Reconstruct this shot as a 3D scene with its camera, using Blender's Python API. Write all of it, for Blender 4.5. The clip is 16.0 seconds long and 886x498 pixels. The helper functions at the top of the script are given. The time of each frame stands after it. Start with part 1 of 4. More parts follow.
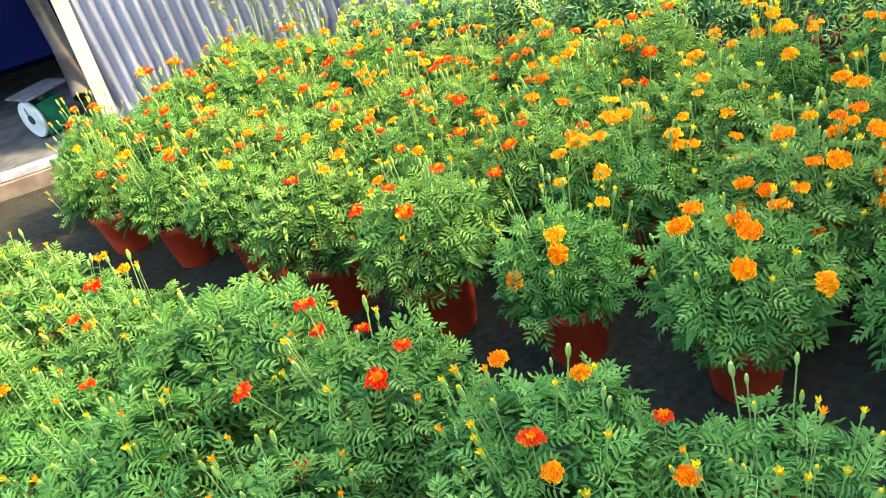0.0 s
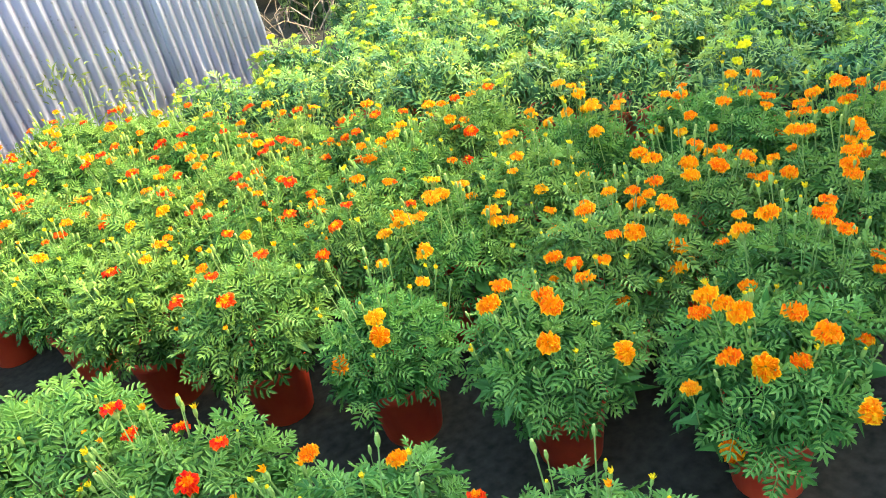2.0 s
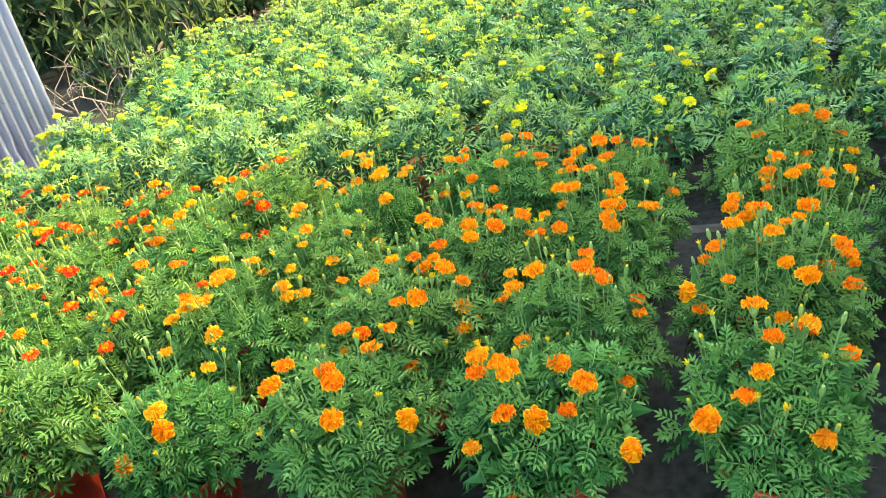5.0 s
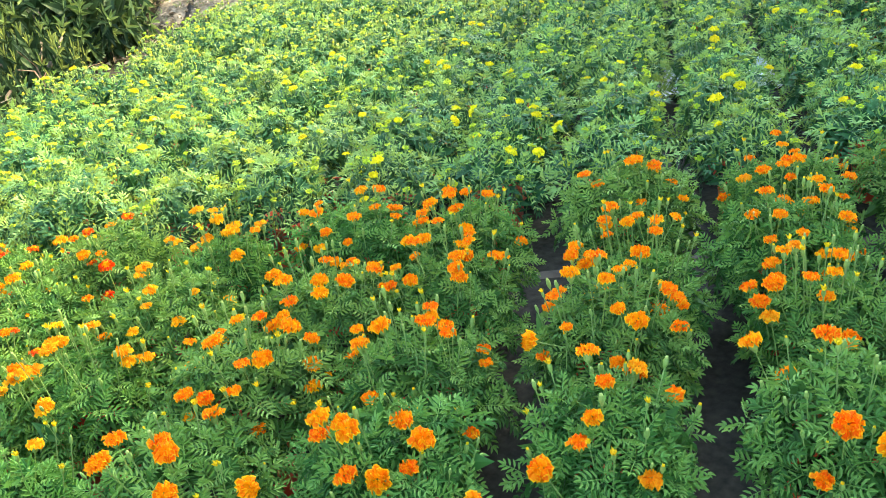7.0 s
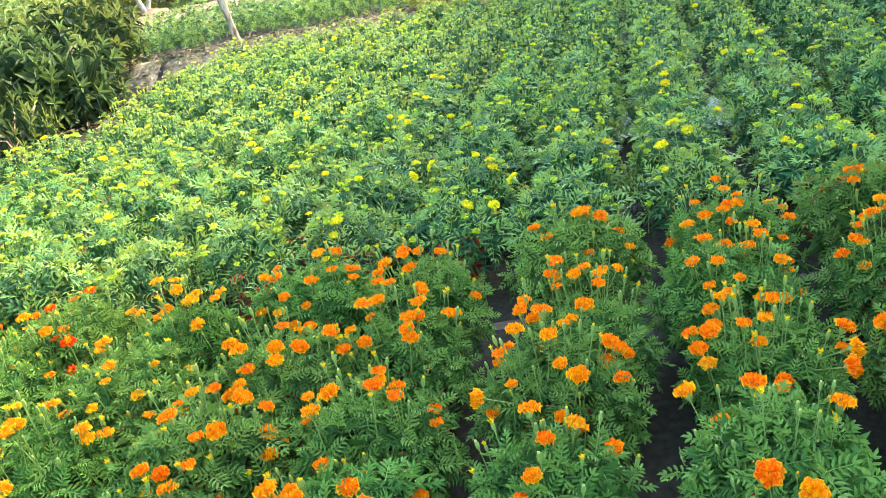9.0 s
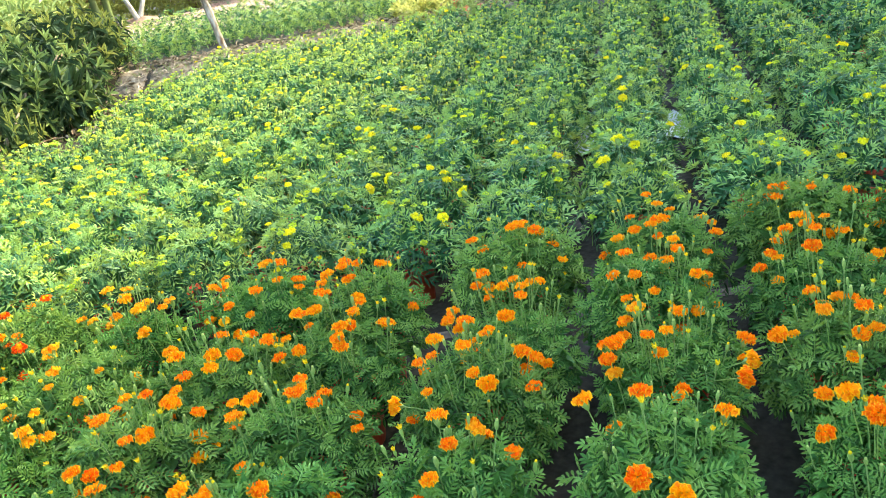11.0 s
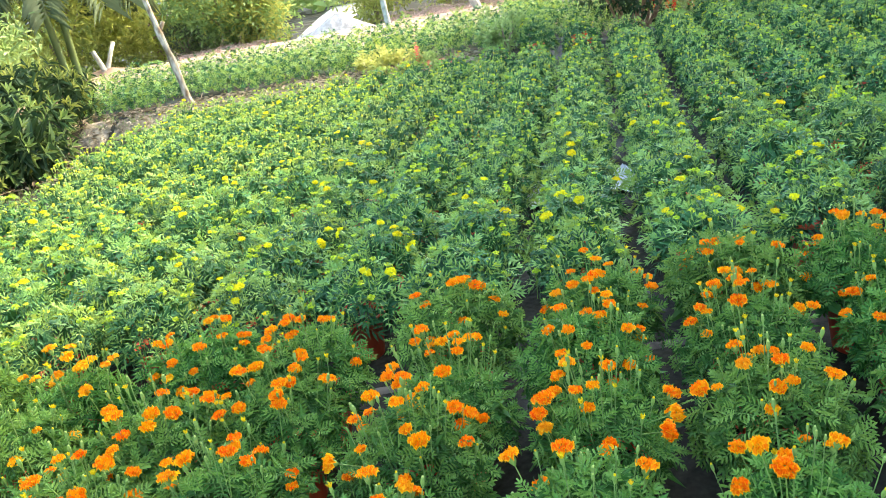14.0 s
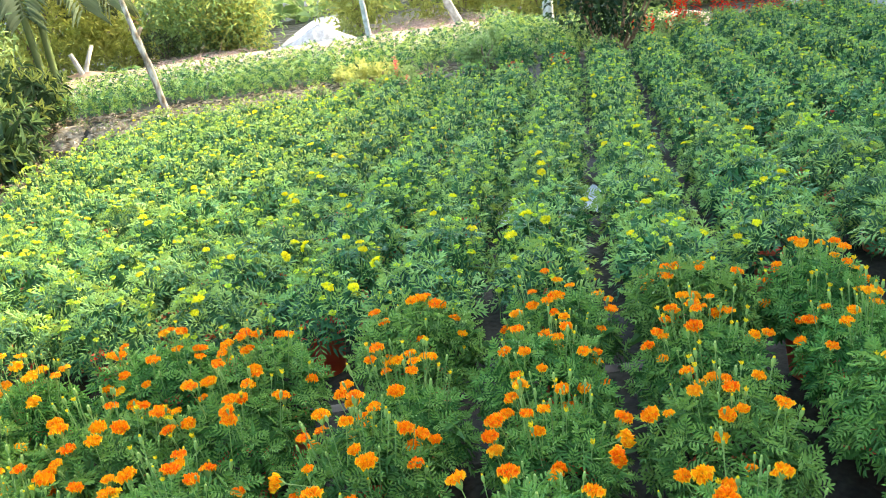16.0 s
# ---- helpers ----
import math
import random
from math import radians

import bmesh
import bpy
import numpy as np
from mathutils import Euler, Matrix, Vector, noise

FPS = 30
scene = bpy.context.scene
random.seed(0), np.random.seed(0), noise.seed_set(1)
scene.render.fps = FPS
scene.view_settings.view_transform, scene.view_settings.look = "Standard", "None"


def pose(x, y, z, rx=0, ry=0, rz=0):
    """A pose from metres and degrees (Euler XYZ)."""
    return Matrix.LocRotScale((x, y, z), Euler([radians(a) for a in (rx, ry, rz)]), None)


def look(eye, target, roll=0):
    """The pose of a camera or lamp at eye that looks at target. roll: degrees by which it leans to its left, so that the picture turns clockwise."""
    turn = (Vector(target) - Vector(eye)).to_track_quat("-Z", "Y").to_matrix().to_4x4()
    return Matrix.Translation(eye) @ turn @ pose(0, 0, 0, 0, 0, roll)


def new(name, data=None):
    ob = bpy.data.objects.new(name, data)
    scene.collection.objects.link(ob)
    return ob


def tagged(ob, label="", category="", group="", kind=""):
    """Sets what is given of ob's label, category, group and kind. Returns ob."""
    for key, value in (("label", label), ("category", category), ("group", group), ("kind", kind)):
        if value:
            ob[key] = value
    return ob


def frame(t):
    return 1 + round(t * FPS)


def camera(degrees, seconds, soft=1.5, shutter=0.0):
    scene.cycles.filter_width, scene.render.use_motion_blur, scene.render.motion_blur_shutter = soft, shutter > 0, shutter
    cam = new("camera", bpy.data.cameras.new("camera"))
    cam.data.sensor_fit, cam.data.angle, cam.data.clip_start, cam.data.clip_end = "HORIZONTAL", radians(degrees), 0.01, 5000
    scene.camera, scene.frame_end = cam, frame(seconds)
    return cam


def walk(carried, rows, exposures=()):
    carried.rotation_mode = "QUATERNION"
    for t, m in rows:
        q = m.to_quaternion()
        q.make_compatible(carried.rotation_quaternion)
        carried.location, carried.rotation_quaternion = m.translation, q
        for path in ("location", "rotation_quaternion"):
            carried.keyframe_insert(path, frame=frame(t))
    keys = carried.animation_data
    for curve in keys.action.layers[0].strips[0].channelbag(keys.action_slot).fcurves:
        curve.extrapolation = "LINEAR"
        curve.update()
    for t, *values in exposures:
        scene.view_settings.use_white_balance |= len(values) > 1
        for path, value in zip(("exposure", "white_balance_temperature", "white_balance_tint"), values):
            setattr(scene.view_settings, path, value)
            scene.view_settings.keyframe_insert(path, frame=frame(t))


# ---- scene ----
cam = camera(58.7, 16.0, soft=1.0)

# ---- camera path ----
PATH = [
    (0, (0.224, 0.341, 1.419), (0.399, 2.019, 0.344), -17.0),
    (0.5, (0.25, 0.333, 1.432), (0.485, 2.023, 0.388), -16.7),
    (1, (0.277, 0.323, 1.441), (0.584, 2.011, 0.413), -16.1),
    (1.5, (0.308, 0.315, 1.434), (0.717, 1.98, 0.405), -15.0),
    (2, (0.346, 0.312, 1.432), (0.875, 1.954, 0.42), -13.8),
    (2.5, (0.379, 0.303, 1.431), (1.002, 1.925, 0.441), -12.9),
    (3, (0.402, 0.292, 1.434), (1.1, 1.886, 0.448), -12.5),
    (3.5, (0.423, 0.28, 1.435), (1.178, 1.849, 0.452), -12.7),
    (6, (0.505, 0.22, 1.447), (1.565, 1.63, 0.504), -10.0),
    (6.5, (0.529, 0.206, 1.448), (1.662, 1.563, 0.514), -9.1),
    (7, (0.547, 0.187, 1.456), (1.729, 1.515, 0.54), -8.9),
    (7.5, (0.565, 0.165, 1.471), (1.777, 1.485, 0.583), -9.4),
    (8, (0.584, 0.143, 1.491), (1.825, 1.454, 0.63), -10.1),
    (8.5, (0.597, 0.122, 1.504), (1.838, 1.439, 0.654), -10.9),
    (9, (0.61, 0.082, 1.516), (1.852, 1.41, 0.684), -11.2),
    (9.5, (0.632, 0.038, 1.522), (1.869, 1.372, 0.692), -11.4),
    (12, (0.715, -0.201, 1.556), (1.976, 1.127, 0.752), -10.5),
    (12.5, (0.718, -0.216, 1.561), (1.988, 1.109, 0.764), -10.5),
    (13, (0.721, -0.223, 1.56), (1.998, 1.096, 0.765), -10.5),
    (13.5, (0.729, -0.221, 1.564), (2.019, 1.092, 0.782), -10.4),
    (14, (0.737, -0.229, 1.57), (2.077, 1.069, 0.847), -10.1),
    (14.5, (0.748, -0.219, 1.562), (2.116, 1.054, 0.849), -9.7),
    (15, (0.751, -0.221, 1.567), (2.12, 1.056, 0.864), -9.4),
    (15.5, (0.774, -0.239, 1.569), (2.148, 1.035, 0.869), -9.0),
    (16, (0.792, -0.266, 1.571), (2.177, 0.997, 0.871), -8.0),
]
walk(cam, [(t, look(e, g, r)) for t, e, g, r in PATH], [(0, 2.95), (3.5, 2.95), (9, 2.88), (16, 2.85)])

# ---- sky and sun ----
SUN_AZ = Vector((0.96, -0.28, 0)).normalized()   # where the sun stands, seen from the beds
SUN_EL = radians(38)
world = bpy.data.worlds.new("sky")
scene.world = world
world.use_nodes = True
wn = world.node_tree.nodes
wl = world.node_tree.links
sky = wn.new("ShaderNodeTexSky")
sky.sky_type = 'NISHITA'
sky.sun_disc = False
sky.sun_elevation = SUN_EL
sky.sun_rotation = math.atan2(SUN_AZ.x, SUN_AZ.y)
sky.air_density, sky.dust_density, sky.ozone_density = 1.3, 2.5, 1.0
wn["Background"].inputs[1].default_value = 0.15
wl.new(sky.outputs[0], wn["Background"].inputs[0])
sun = new("sun", bpy.data.lights.new("sun", 'SUN'))
sun.data.energy, sun.data.angle, sun.data.color = 1.9, radians(5.5), (1.0, 0.80, 0.45)
sun_from = SUN_AZ * math.cos(SUN_EL) + Vector((0, 0, math.sin(SUN_EL)))
sun.matrix_world = look(sun_from * 60, (0, 0, 0))


# ---- materials ----
def node_mat(name):
    m = bpy.data.materials.new(name)
    m.use_nodes = True
    nt = m.node_tree
    return m, nt, nt.nodes["Principled BSDF"]


def add_noise(nt, scale, detail=4.0, coords="Object", stretch=None):
    tc = nt.nodes.new("ShaderNodeTexCoord")
    n = nt.nodes.new("ShaderNodeTexNoise")
    n.inputs["Scale"].default_value, n.inputs["Detail"].default_value = scale, detail
    src = tc.outputs[coords]
    if stretch:
        mp = nt.nodes.new("ShaderNodeMapping")
        mp.inputs["Scale"].default_value = stretch
        nt.links.new(src, mp.inputs[0])
        src = mp.outputs[0]
    nt.links.new(src, n.inputs["Vector"])
    return n.outputs["Fac"]


def world_noise(nt, scale, detail=4.0):
    g = nt.nodes.new("ShaderNodeNewGeometry")
    n = nt.nodes.new("ShaderNodeTexNoise")
    n.inputs["Scale"].default_value, n.inputs["Detail"].default_value = scale, detail
    nt.links.new(g.outputs["Position"], n.inputs["Vector"])
    return n.outputs["Fac"]


def ramp(nt, fac, stops):
    r = nt.nodes.new("ShaderNodeValToRGB")
    while len(r.color_ramp.elements) < len(stops):
        r.color_ramp.elements.new(0.5)
    for e, (p, c) in zip(r.color_ramp.elements, stops):
        e.position, e.color = p, (*c, 1)
    nt.links.new(fac, r.inputs[0])
    return r.outputs[0]


def mixed(nt, fac, a, b, mode='MIX'):
    m = nt.nodes.new("ShaderNodeMix")
    m.data_type, m.blend_type = 'RGBA', mode
    for sock, v in ((m.inputs[0], fac), (m.inputs[6], a), (m.inputs[7], b)):
        if isinstance(v, (float, int)):
            sock.default_value = v
        elif isinstance(v, tuple):
            sock.default_value = (*v, 1)
        else:
            nt.links.new(v, sock)
    return m.outputs[2]


def bump(nt, bsdf, fac, strength, distance=0.01):
    b = nt.nodes.new("ShaderNodeBump")
    b.inputs["Strength"].default_value, b.inputs["Distance"].default_value = strength, distance
    nt.links.new(fac, b.inputs["Height"])
    nt.links.new(b.outputs[0], bsdf.inputs["Normal"])


def leaf_mat(name, dark, light, rough=0.45, through_light=0.35, spec=0.5, glow=None):
    """Thin leaves: a glossy face and light that shines through the blade."""
    m, nt, p = node_mat(name)
    geo = nt.nodes.new("ShaderNodeNewGeometry")
    info = nt.nodes.new("ShaderNodeObjectInfo")
    col = ramp(nt, geo.outputs["Random Per Island"], [(0.0, dark), (1.0, light)])
    patch = world_noise(nt, 1.6, 3)
    hue = nt.nodes.new("ShaderNodeHueSaturation")
    mr = nt.nodes.new("ShaderNodeMapRange")
    mr.inputs[3].default_value, mr.inputs[4].default_value = 0.72, 1.28
    nt.links.new(patch, mr.inputs[0])
    nt.links.new(mr.outputs[0], hue.inputs["Value"])
    hr = nt.nodes.new("ShaderNodeMapRange")
    hr.inputs[3].default_value, hr.inputs[4].default_value = 0.485, 0.515
    nt.links.new(info.outputs["Random"], hr.inputs[0])
    nt.links.new(hr.outputs[0], hue.inputs["Hue"])
    nt.links.new(col, hue.inputs["Color"])
    nt.links.new(hue.outputs[0], p.inputs["Base Color"])
    p.inputs["Roughness"].default_value = rough
    p.inputs["Specular IOR Level"].default_value = spec
    tr = nt.nodes.new("ShaderNodeBsdfTranslucent")
    tcol = mixed(nt, 0.55, hue.outputs[0], glow or tuple(min(1, c * 1.6) for c in light))
    nt.links.new(tcol, tr.inputs[0])
    ms = nt.nodes.new("ShaderNodeMixShader")
    ms.inputs[0].default_value = through_light
    nt.links.new(p.outputs[0], ms.inputs[1])
    nt.links.new(tr.outputs[0], ms.inputs[2])
    nt.links.new(ms.outputs[0], nt.nodes["Material Output"].inputs[0])
    return m


def plain_mat(name, a, b, scale, rough=0.8, metal=0.0, bump_s=0.0, bump_d=0.01, detail=5, coords="Object", spec=0.5, stretch=None):
    m, nt, p = node_mat(name)
    f = add_noise(nt, scale, detail, coords, stretch)
    big = add_noise(nt, scale * 0.17, 3, coords)
    low = tuple(u * 0.62 + w * 0.12 for u, w in zip(a, b))
    c = mixed(nt, ramp(nt, big, [(0.42, (0, 0, 0)), (0.62, (1, 1, 1))]), ramp(nt, f, [(0.36, a), (0.64, b)]), ramp(nt, f, [(0.40, low), (0.72, b)]))
    nt.links.new(c, p.inputs["Base Color"])
    p.inputs["Roughness"].default_value, p.inputs["Metallic"].default_value = rough, metal
    p.inputs["Specular IOR Level"].default_value = spec
    if bump_s:
        bump(nt, p, f, bump_s, bump_d)
    return m


# young leaves paler, mature ones darker, widened to put light and shade into foliage
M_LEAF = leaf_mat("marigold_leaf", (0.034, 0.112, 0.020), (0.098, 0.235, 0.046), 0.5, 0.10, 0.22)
M_LEAF_YOUNG_LIT = leaf_mat("lit_young_marigold_leaf", (0.098, 0.232, 0.042), (0.205, 0.380, 0.085), 0.5, 0.20, 0.22, (0.38, 0.50, 0.06))
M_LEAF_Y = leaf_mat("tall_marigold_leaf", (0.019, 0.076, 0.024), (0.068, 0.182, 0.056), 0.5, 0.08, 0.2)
M_LEAF_Y_YOUNG_LIT = leaf_mat("lit_young_tall_marigold_leaf", (0.135, 0.300, 0.076), (0.275, 0.465, 0.130), 0.5, 0.32, 0.2, (0.62, 0.62, 0.05))
M_STEM = plain_mat("green_stem", (0.16, 0.28, 0.06), (0.24, 0.36, 0.10), 30, 0.55)
M_BUD = plain_mat("green_bud", (0.18, 0.31, 0.06), (0.30, 0.43, 0.10), 40, 0.5)
M_POT = plain_mat("red_plastic_pot", (0.78, 0.064, 0.022), (0.90, 0.105, 0.036), 14, 0.5, bump_s=0.15, bump_d=0.002)
M_SOIL = plain_mat("potting_soil", (0.03, 0.022, 0.016), (0.07, 0.05, 0.035), 60, 0.95, bump_s=0.8)


def petal_mat(name, a, b):
    m, nt, p = node_mat(name)
    geo = nt.nodes.new("ShaderNodeNewGeometry")
    info = nt.nodes.new("ShaderNodeObjectInfo")
    c = ramp(nt, geo.outputs["Random Per Island"], [(0.0, a), (1.0, b)])
    h = nt.nodes.new("ShaderNodeHueSaturation")
    mr = nt.nodes.new("ShaderNodeMapRange")
    mr.inputs[3].default_value, mr.inputs[4].default_value = 0.488, 0.512
    nt.links.new(info.outputs["Random"], mr.inputs[0])
    nt.links.new(mr.outputs[0], h.inputs["Hue"])
    nt.links.new(c, h.inputs["Color"])
    nt.links.new(h.outputs[0], p.inputs["Base Color"])
    p.inputs["Roughness"].default_value = 0.6
    p.inputs["Specular IOR Level"].default_value = 0.12
    tr = nt.nodes.new("ShaderNodeBsdfTranslucent")
    nt.links.new(h.outputs[0], tr.inputs[0])
    ms = nt.nodes.new("ShaderNodeMixShader")
    ms.inputs[0].default_value = 0.42
    nt.links.new(p.outputs[0], ms.inputs[1])
    nt.links.new(tr.outputs[0], ms.inputs[2])
    nt.links.new(ms.outputs[0], nt.nodes["Material Output"].inputs[0])
    return m


M_RED = petal_mat("scarlet_petal", (0.70, 0.035, 0.004), (0.90, 0.11, 0.008))
M_RED_RIM = petal_mat("scarlet_petal_rim", (0.86, 0.08, 0.004), (0.95, 0.20, 0.010))
M_BUD_TIP = petal_mat("yellow_bud_tip", (0.72, 0.52, 0.010), (0.92, 0.66, 0.02))
M_ORANGE = petal_mat("orange_petal", (0.95, 0.29, 0.001), (1.0, 0.47, 0.004))
M_ORANGE_DEEP = petal_mat("deep_orange_petal", (0.93, 0.19, 0.001), (1.0, 0.34, 0.003))
M_ORANGE_RIM = petal_mat("light_orange_petal_rim", (0.96, 0.42, 0.005), (0.99, 0.55, 0.012))
M_AMBER_RIM = petal_mat("golden_petal_rim", (0.92, 0.46, 0.006), (0.99, 0.62, 0.02))
M_AMBER = petal_mat("amber_petal", (0.88, 0.33, 0.004), (0.98, 0.50, 0.012))
M_LEMON = petal_mat("lemon_petal", (0.80, 0.68, 0.010), (0.95, 0.86, 0.03))
M_LIME = petal_mat("lime_young_petal", (0.38, 0.54, 0.03), (0.64, 0.72, 0.05))
M_LIME_PALE = petal_mat("lime_bud_tip", (0.54, 0.54, 0.04), (0.80, 0.72, 0.08))


# ---- mesh helpers ----
def link_mesh(name, me, parent=None, label=""):
    ob = new(name, me)
    if parent is not None:
        ob.parent = parent
    if label:
        ob["label"] = label
    return ob


def mesh_of(name, v, f, mats, idx=None, smooth=False):
    me = bpy.data.meshes.new(name)
    me.from_pydata([tuple(p) for p in v], [], f)
    for m in mats:
        me.materials.append(m)
    if idx is not None:
        me.polygons.foreach_set("material_index", idx)
    if smooth:
        me.polygons.foreach_set("use_smooth", [True] * len(f))
    me.update()
    return me


def part(name, bm, material, parent, label=""):
    me = bpy.data.meshes.new(name)
    bm.to_mesh(me)
    bm.free()
    me.materials.append(material)
    me.update()
    return link_mesh(name, me, parent, label)


def lathe(profile, segs, closed_bottom=True):
    """Verts and faces of a turned shape from (radius, height) pairs."""
    v, f = [], []
    for r, z in profile:
        for k in range(segs):
            a = 2 * math.pi * k / segs
            v.append((r * math.cos(a), r * math.sin(a), z))
    for i in range(len(profile) - 1):
        for k in range(segs):
            a, b = i * segs + k, i * segs + (k + 1) % segs
            f.append((a, b, b + segs, a + segs))
    if closed_bottom:
        f.append(tuple(range(segs - 1, -1, -1)))
    return v, f


def tube(points, radii, segs=5, base=0):
    """Verts and faces of a tapering tube along points."""
    v, f = [], []
    for i, (p, r) in enumerate(zip(points, radii)):
        a = Vector(points[max(0, i - 1)])
        b = Vector(points[min(len(points) - 1, i + 1)])
        d = (b - a).normalized()
        x = d.orthogonal().normalized()
        y = d.cross(x)
        for k in range(segs):
            t = 2 * math.pi * k / segs
            q = Vector(p) + x * (r * math.cos(t)) + y * (r * math.sin(t))
            v.append(tuple(q))
    for i in range(len(points) - 1):
        for k in range(segs):
            a, b = base + i * segs + k, base + i * segs + (k + 1) % segs
            f.append((a, b, b + segs, a + segs))
    f.append(tuple(base + (len(points) - 1) * segs + k for k in range(segs)))
    return v, f


def leaf_template(pairs, length, width, blade, droop, fine=True, spread=68):
    """A feathery leaf along +y: a thin midrib with folded leaflets in pairs and one at the tip."""
    v, f = [], []
    w = 0.0011
    nodes = [0.0] + [length * (0.16 + 0.68 * (i + 0.5) / pairs) for i in range(pairs)]

    def at(y):
        return -droop * (y / length) ** 2 * length
    for y in nodes:
        v += [(-w, y, at(y)), (w, y, at(y))]
    for i in range(pairs):
        f.append((2 * i, 2 * i + 1, 2 * i + 3, 2 * i + 2))

    def blade_at(root, y, ang, ln, wd):
        dx, dy = math.sin(ang), math.cos(ang)
        z0, k = at(y), len(v)
        if fine:
            for t, c, z in ((0.32, 0.9, 0.12), (0.72, 0.8, 0.06), (1.0, 0.0, -0.14), (0.72, -0.8, 0.06), (0.32, -0.9, 0.12)):
                v.append((dx * ln * t + dy * wd * c, y + dy * ln * t - dx * wd * c, z0 + ln * z))
            f.append((root, k, k + 1, k + 2))
            f.append((root, k + 2, k + 3, k + 4))
        else:
            for t, c, z in ((0.48, 1.0, 0.10), (1.0, 0.0, -0.12), (0.48, -1.0, 0.10)):
                v.append((dx * ln * t + dy * wd * c, y + dy * ln * t - dx * wd * c, z0 + ln * z))
            f.append((root, k, k + 1, k + 2))
    for i in range(pairs):
        q = (i + 0.6) / (pairs + 0.4)
        ln = width * (0.58 + 0.42 * math.sin(math.pi * min(1, q * 0.9 + 0.15)))
        for sgn in (-1, 1):
            blade_at(2 * (i + 1) + (1 if sgn > 0 else 0), nodes[i + 1], sgn * radians(spread - 24 * q), ln, blade)
    blade_at(2 * pairs, nodes[-1], 0.0, length - nodes[-1] + width * 0.25, blade * 1.1)
    return np.array(v), f


def scatter(template, origins, dirs, ups, scales, verts, faces):
    """Lay copies of a template (along +y, face up +z) at origins."""
    tv, tf = template
    d = dirs / np.linalg.norm(dirs, axis=1)[:, None]
    x = np.cross(d, ups)
    x /= np.linalg.norm(x, axis=1)[:, None] + 1e-9
    z = np.cross(x, d)
    for o, xx, yy, zz, s in zip(origins, x, d, z, scales):
        b = len(verts)
        verts.extend((o + s * (tv[:, :1] * xx + tv[:, 1:2] * yy + tv[:, 2:] * zz)).tolist())
        faces.extend(tuple(b + i for i in q) for q in tf)


def dome(rng, n, rx, z0, z1, low=-0.25):
    """Directions over a rounded bush and the points they reach."""
    k = np.arange(n) + 0.5
    cz = 1 - (1 - low) * k / n
    ph = k * 2.39996 + rng.uniform(-0.25, 0.25, n)
    r = np.sqrt(np.maximum(0, 1 - cz ** 2))
    u = np.stack([r * np.cos(ph), r * np.sin(ph), cz], 1)
    zc = z0 + (z1 - z0) * 0.35
    lump = 1 + 0.09 * np.sin(3 * ph + rng.uniform(0, 6)) * r + 0.07 * np.sin(5 * ph + 4 * cz + rng.uniform(0, 6)) + rng.uniform(-0.16, 0.10, n)
    hz = np.where(cz > 0, z1 - zc, (zc - z0) * 1.3)
    pts = np.stack([u[:, 0] * rx * lump, u[:, 1] * rx * lump, zc + u[:, 2] * hz * lump], 1)
    return u, pts


def foliage_mesh(name, seed, shoots, per, rx, z0, z1, leaf, inner, mats, low=-0.2, reach=0.05, inner_size=1.0):
    """Leafy shoots over a rounded bush: each a whorl of leaves round its own axis, with gaps between; pale tips and
    dark inner leaves paint in light and shade.
    """
    rng = np.random.default_rng(seed)
    v, f, idx = [], [], []
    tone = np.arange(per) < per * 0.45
    u, pts = dome(rng, shoots, rx, z0, z1, low)
    for o, p in zip(u, pts):
        axis = o + np.array([0, 0, 0.55]) + rng.normal(size=3) * 0.16
        axis /= np.linalg.norm(axis)
        x = np.cross(axis, rng.normal(size=3))
        x /= np.linalg.norm(x)
        y = np.cross(axis, x)
        k = np.arange(per)
        ph = k * 2.39996 + rng.uniform(-0.3, 0.3, per)
        th = np.radians(24 + 62 * (k + 0.5) / per + rng.uniform(-9, 9, per))
        out = np.cos(ph)[:, None] * x + np.sin(ph)[:, None] * y
        d = axis * np.cos(th)[:, None] + out * np.sin(th)[:, None] - np.array([0, 0, 0.10])
        org = p - axis * (reach * (0.25 + 0.75 * k / per))[:, None]
        scatter(leaf, org, d, np.tile(axis, (per, 1)) + rng.uniform(-0.35, 0.35, (per, 3)), (0.62 + 0.42 * k / per) * rng.uniform(0.85, 1.12, per), v, f)
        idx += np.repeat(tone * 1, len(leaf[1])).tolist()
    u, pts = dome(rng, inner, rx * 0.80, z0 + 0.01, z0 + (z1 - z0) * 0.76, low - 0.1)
    # inner leaves all take the dark tone, standing for shade inside the bush
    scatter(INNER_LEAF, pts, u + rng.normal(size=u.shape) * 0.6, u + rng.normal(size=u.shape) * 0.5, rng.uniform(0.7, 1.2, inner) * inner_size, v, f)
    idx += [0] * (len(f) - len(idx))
    return mesh_of(name, v, f, list(mats), idx)


INNER_LEAF = (np.array([(0, -0.03, 0), (0.017, 0.0, 0.004), (0, 0.055, -0.006), (-0.017, 0.0, 0.004)]), [(0, 1, 2, 3)])


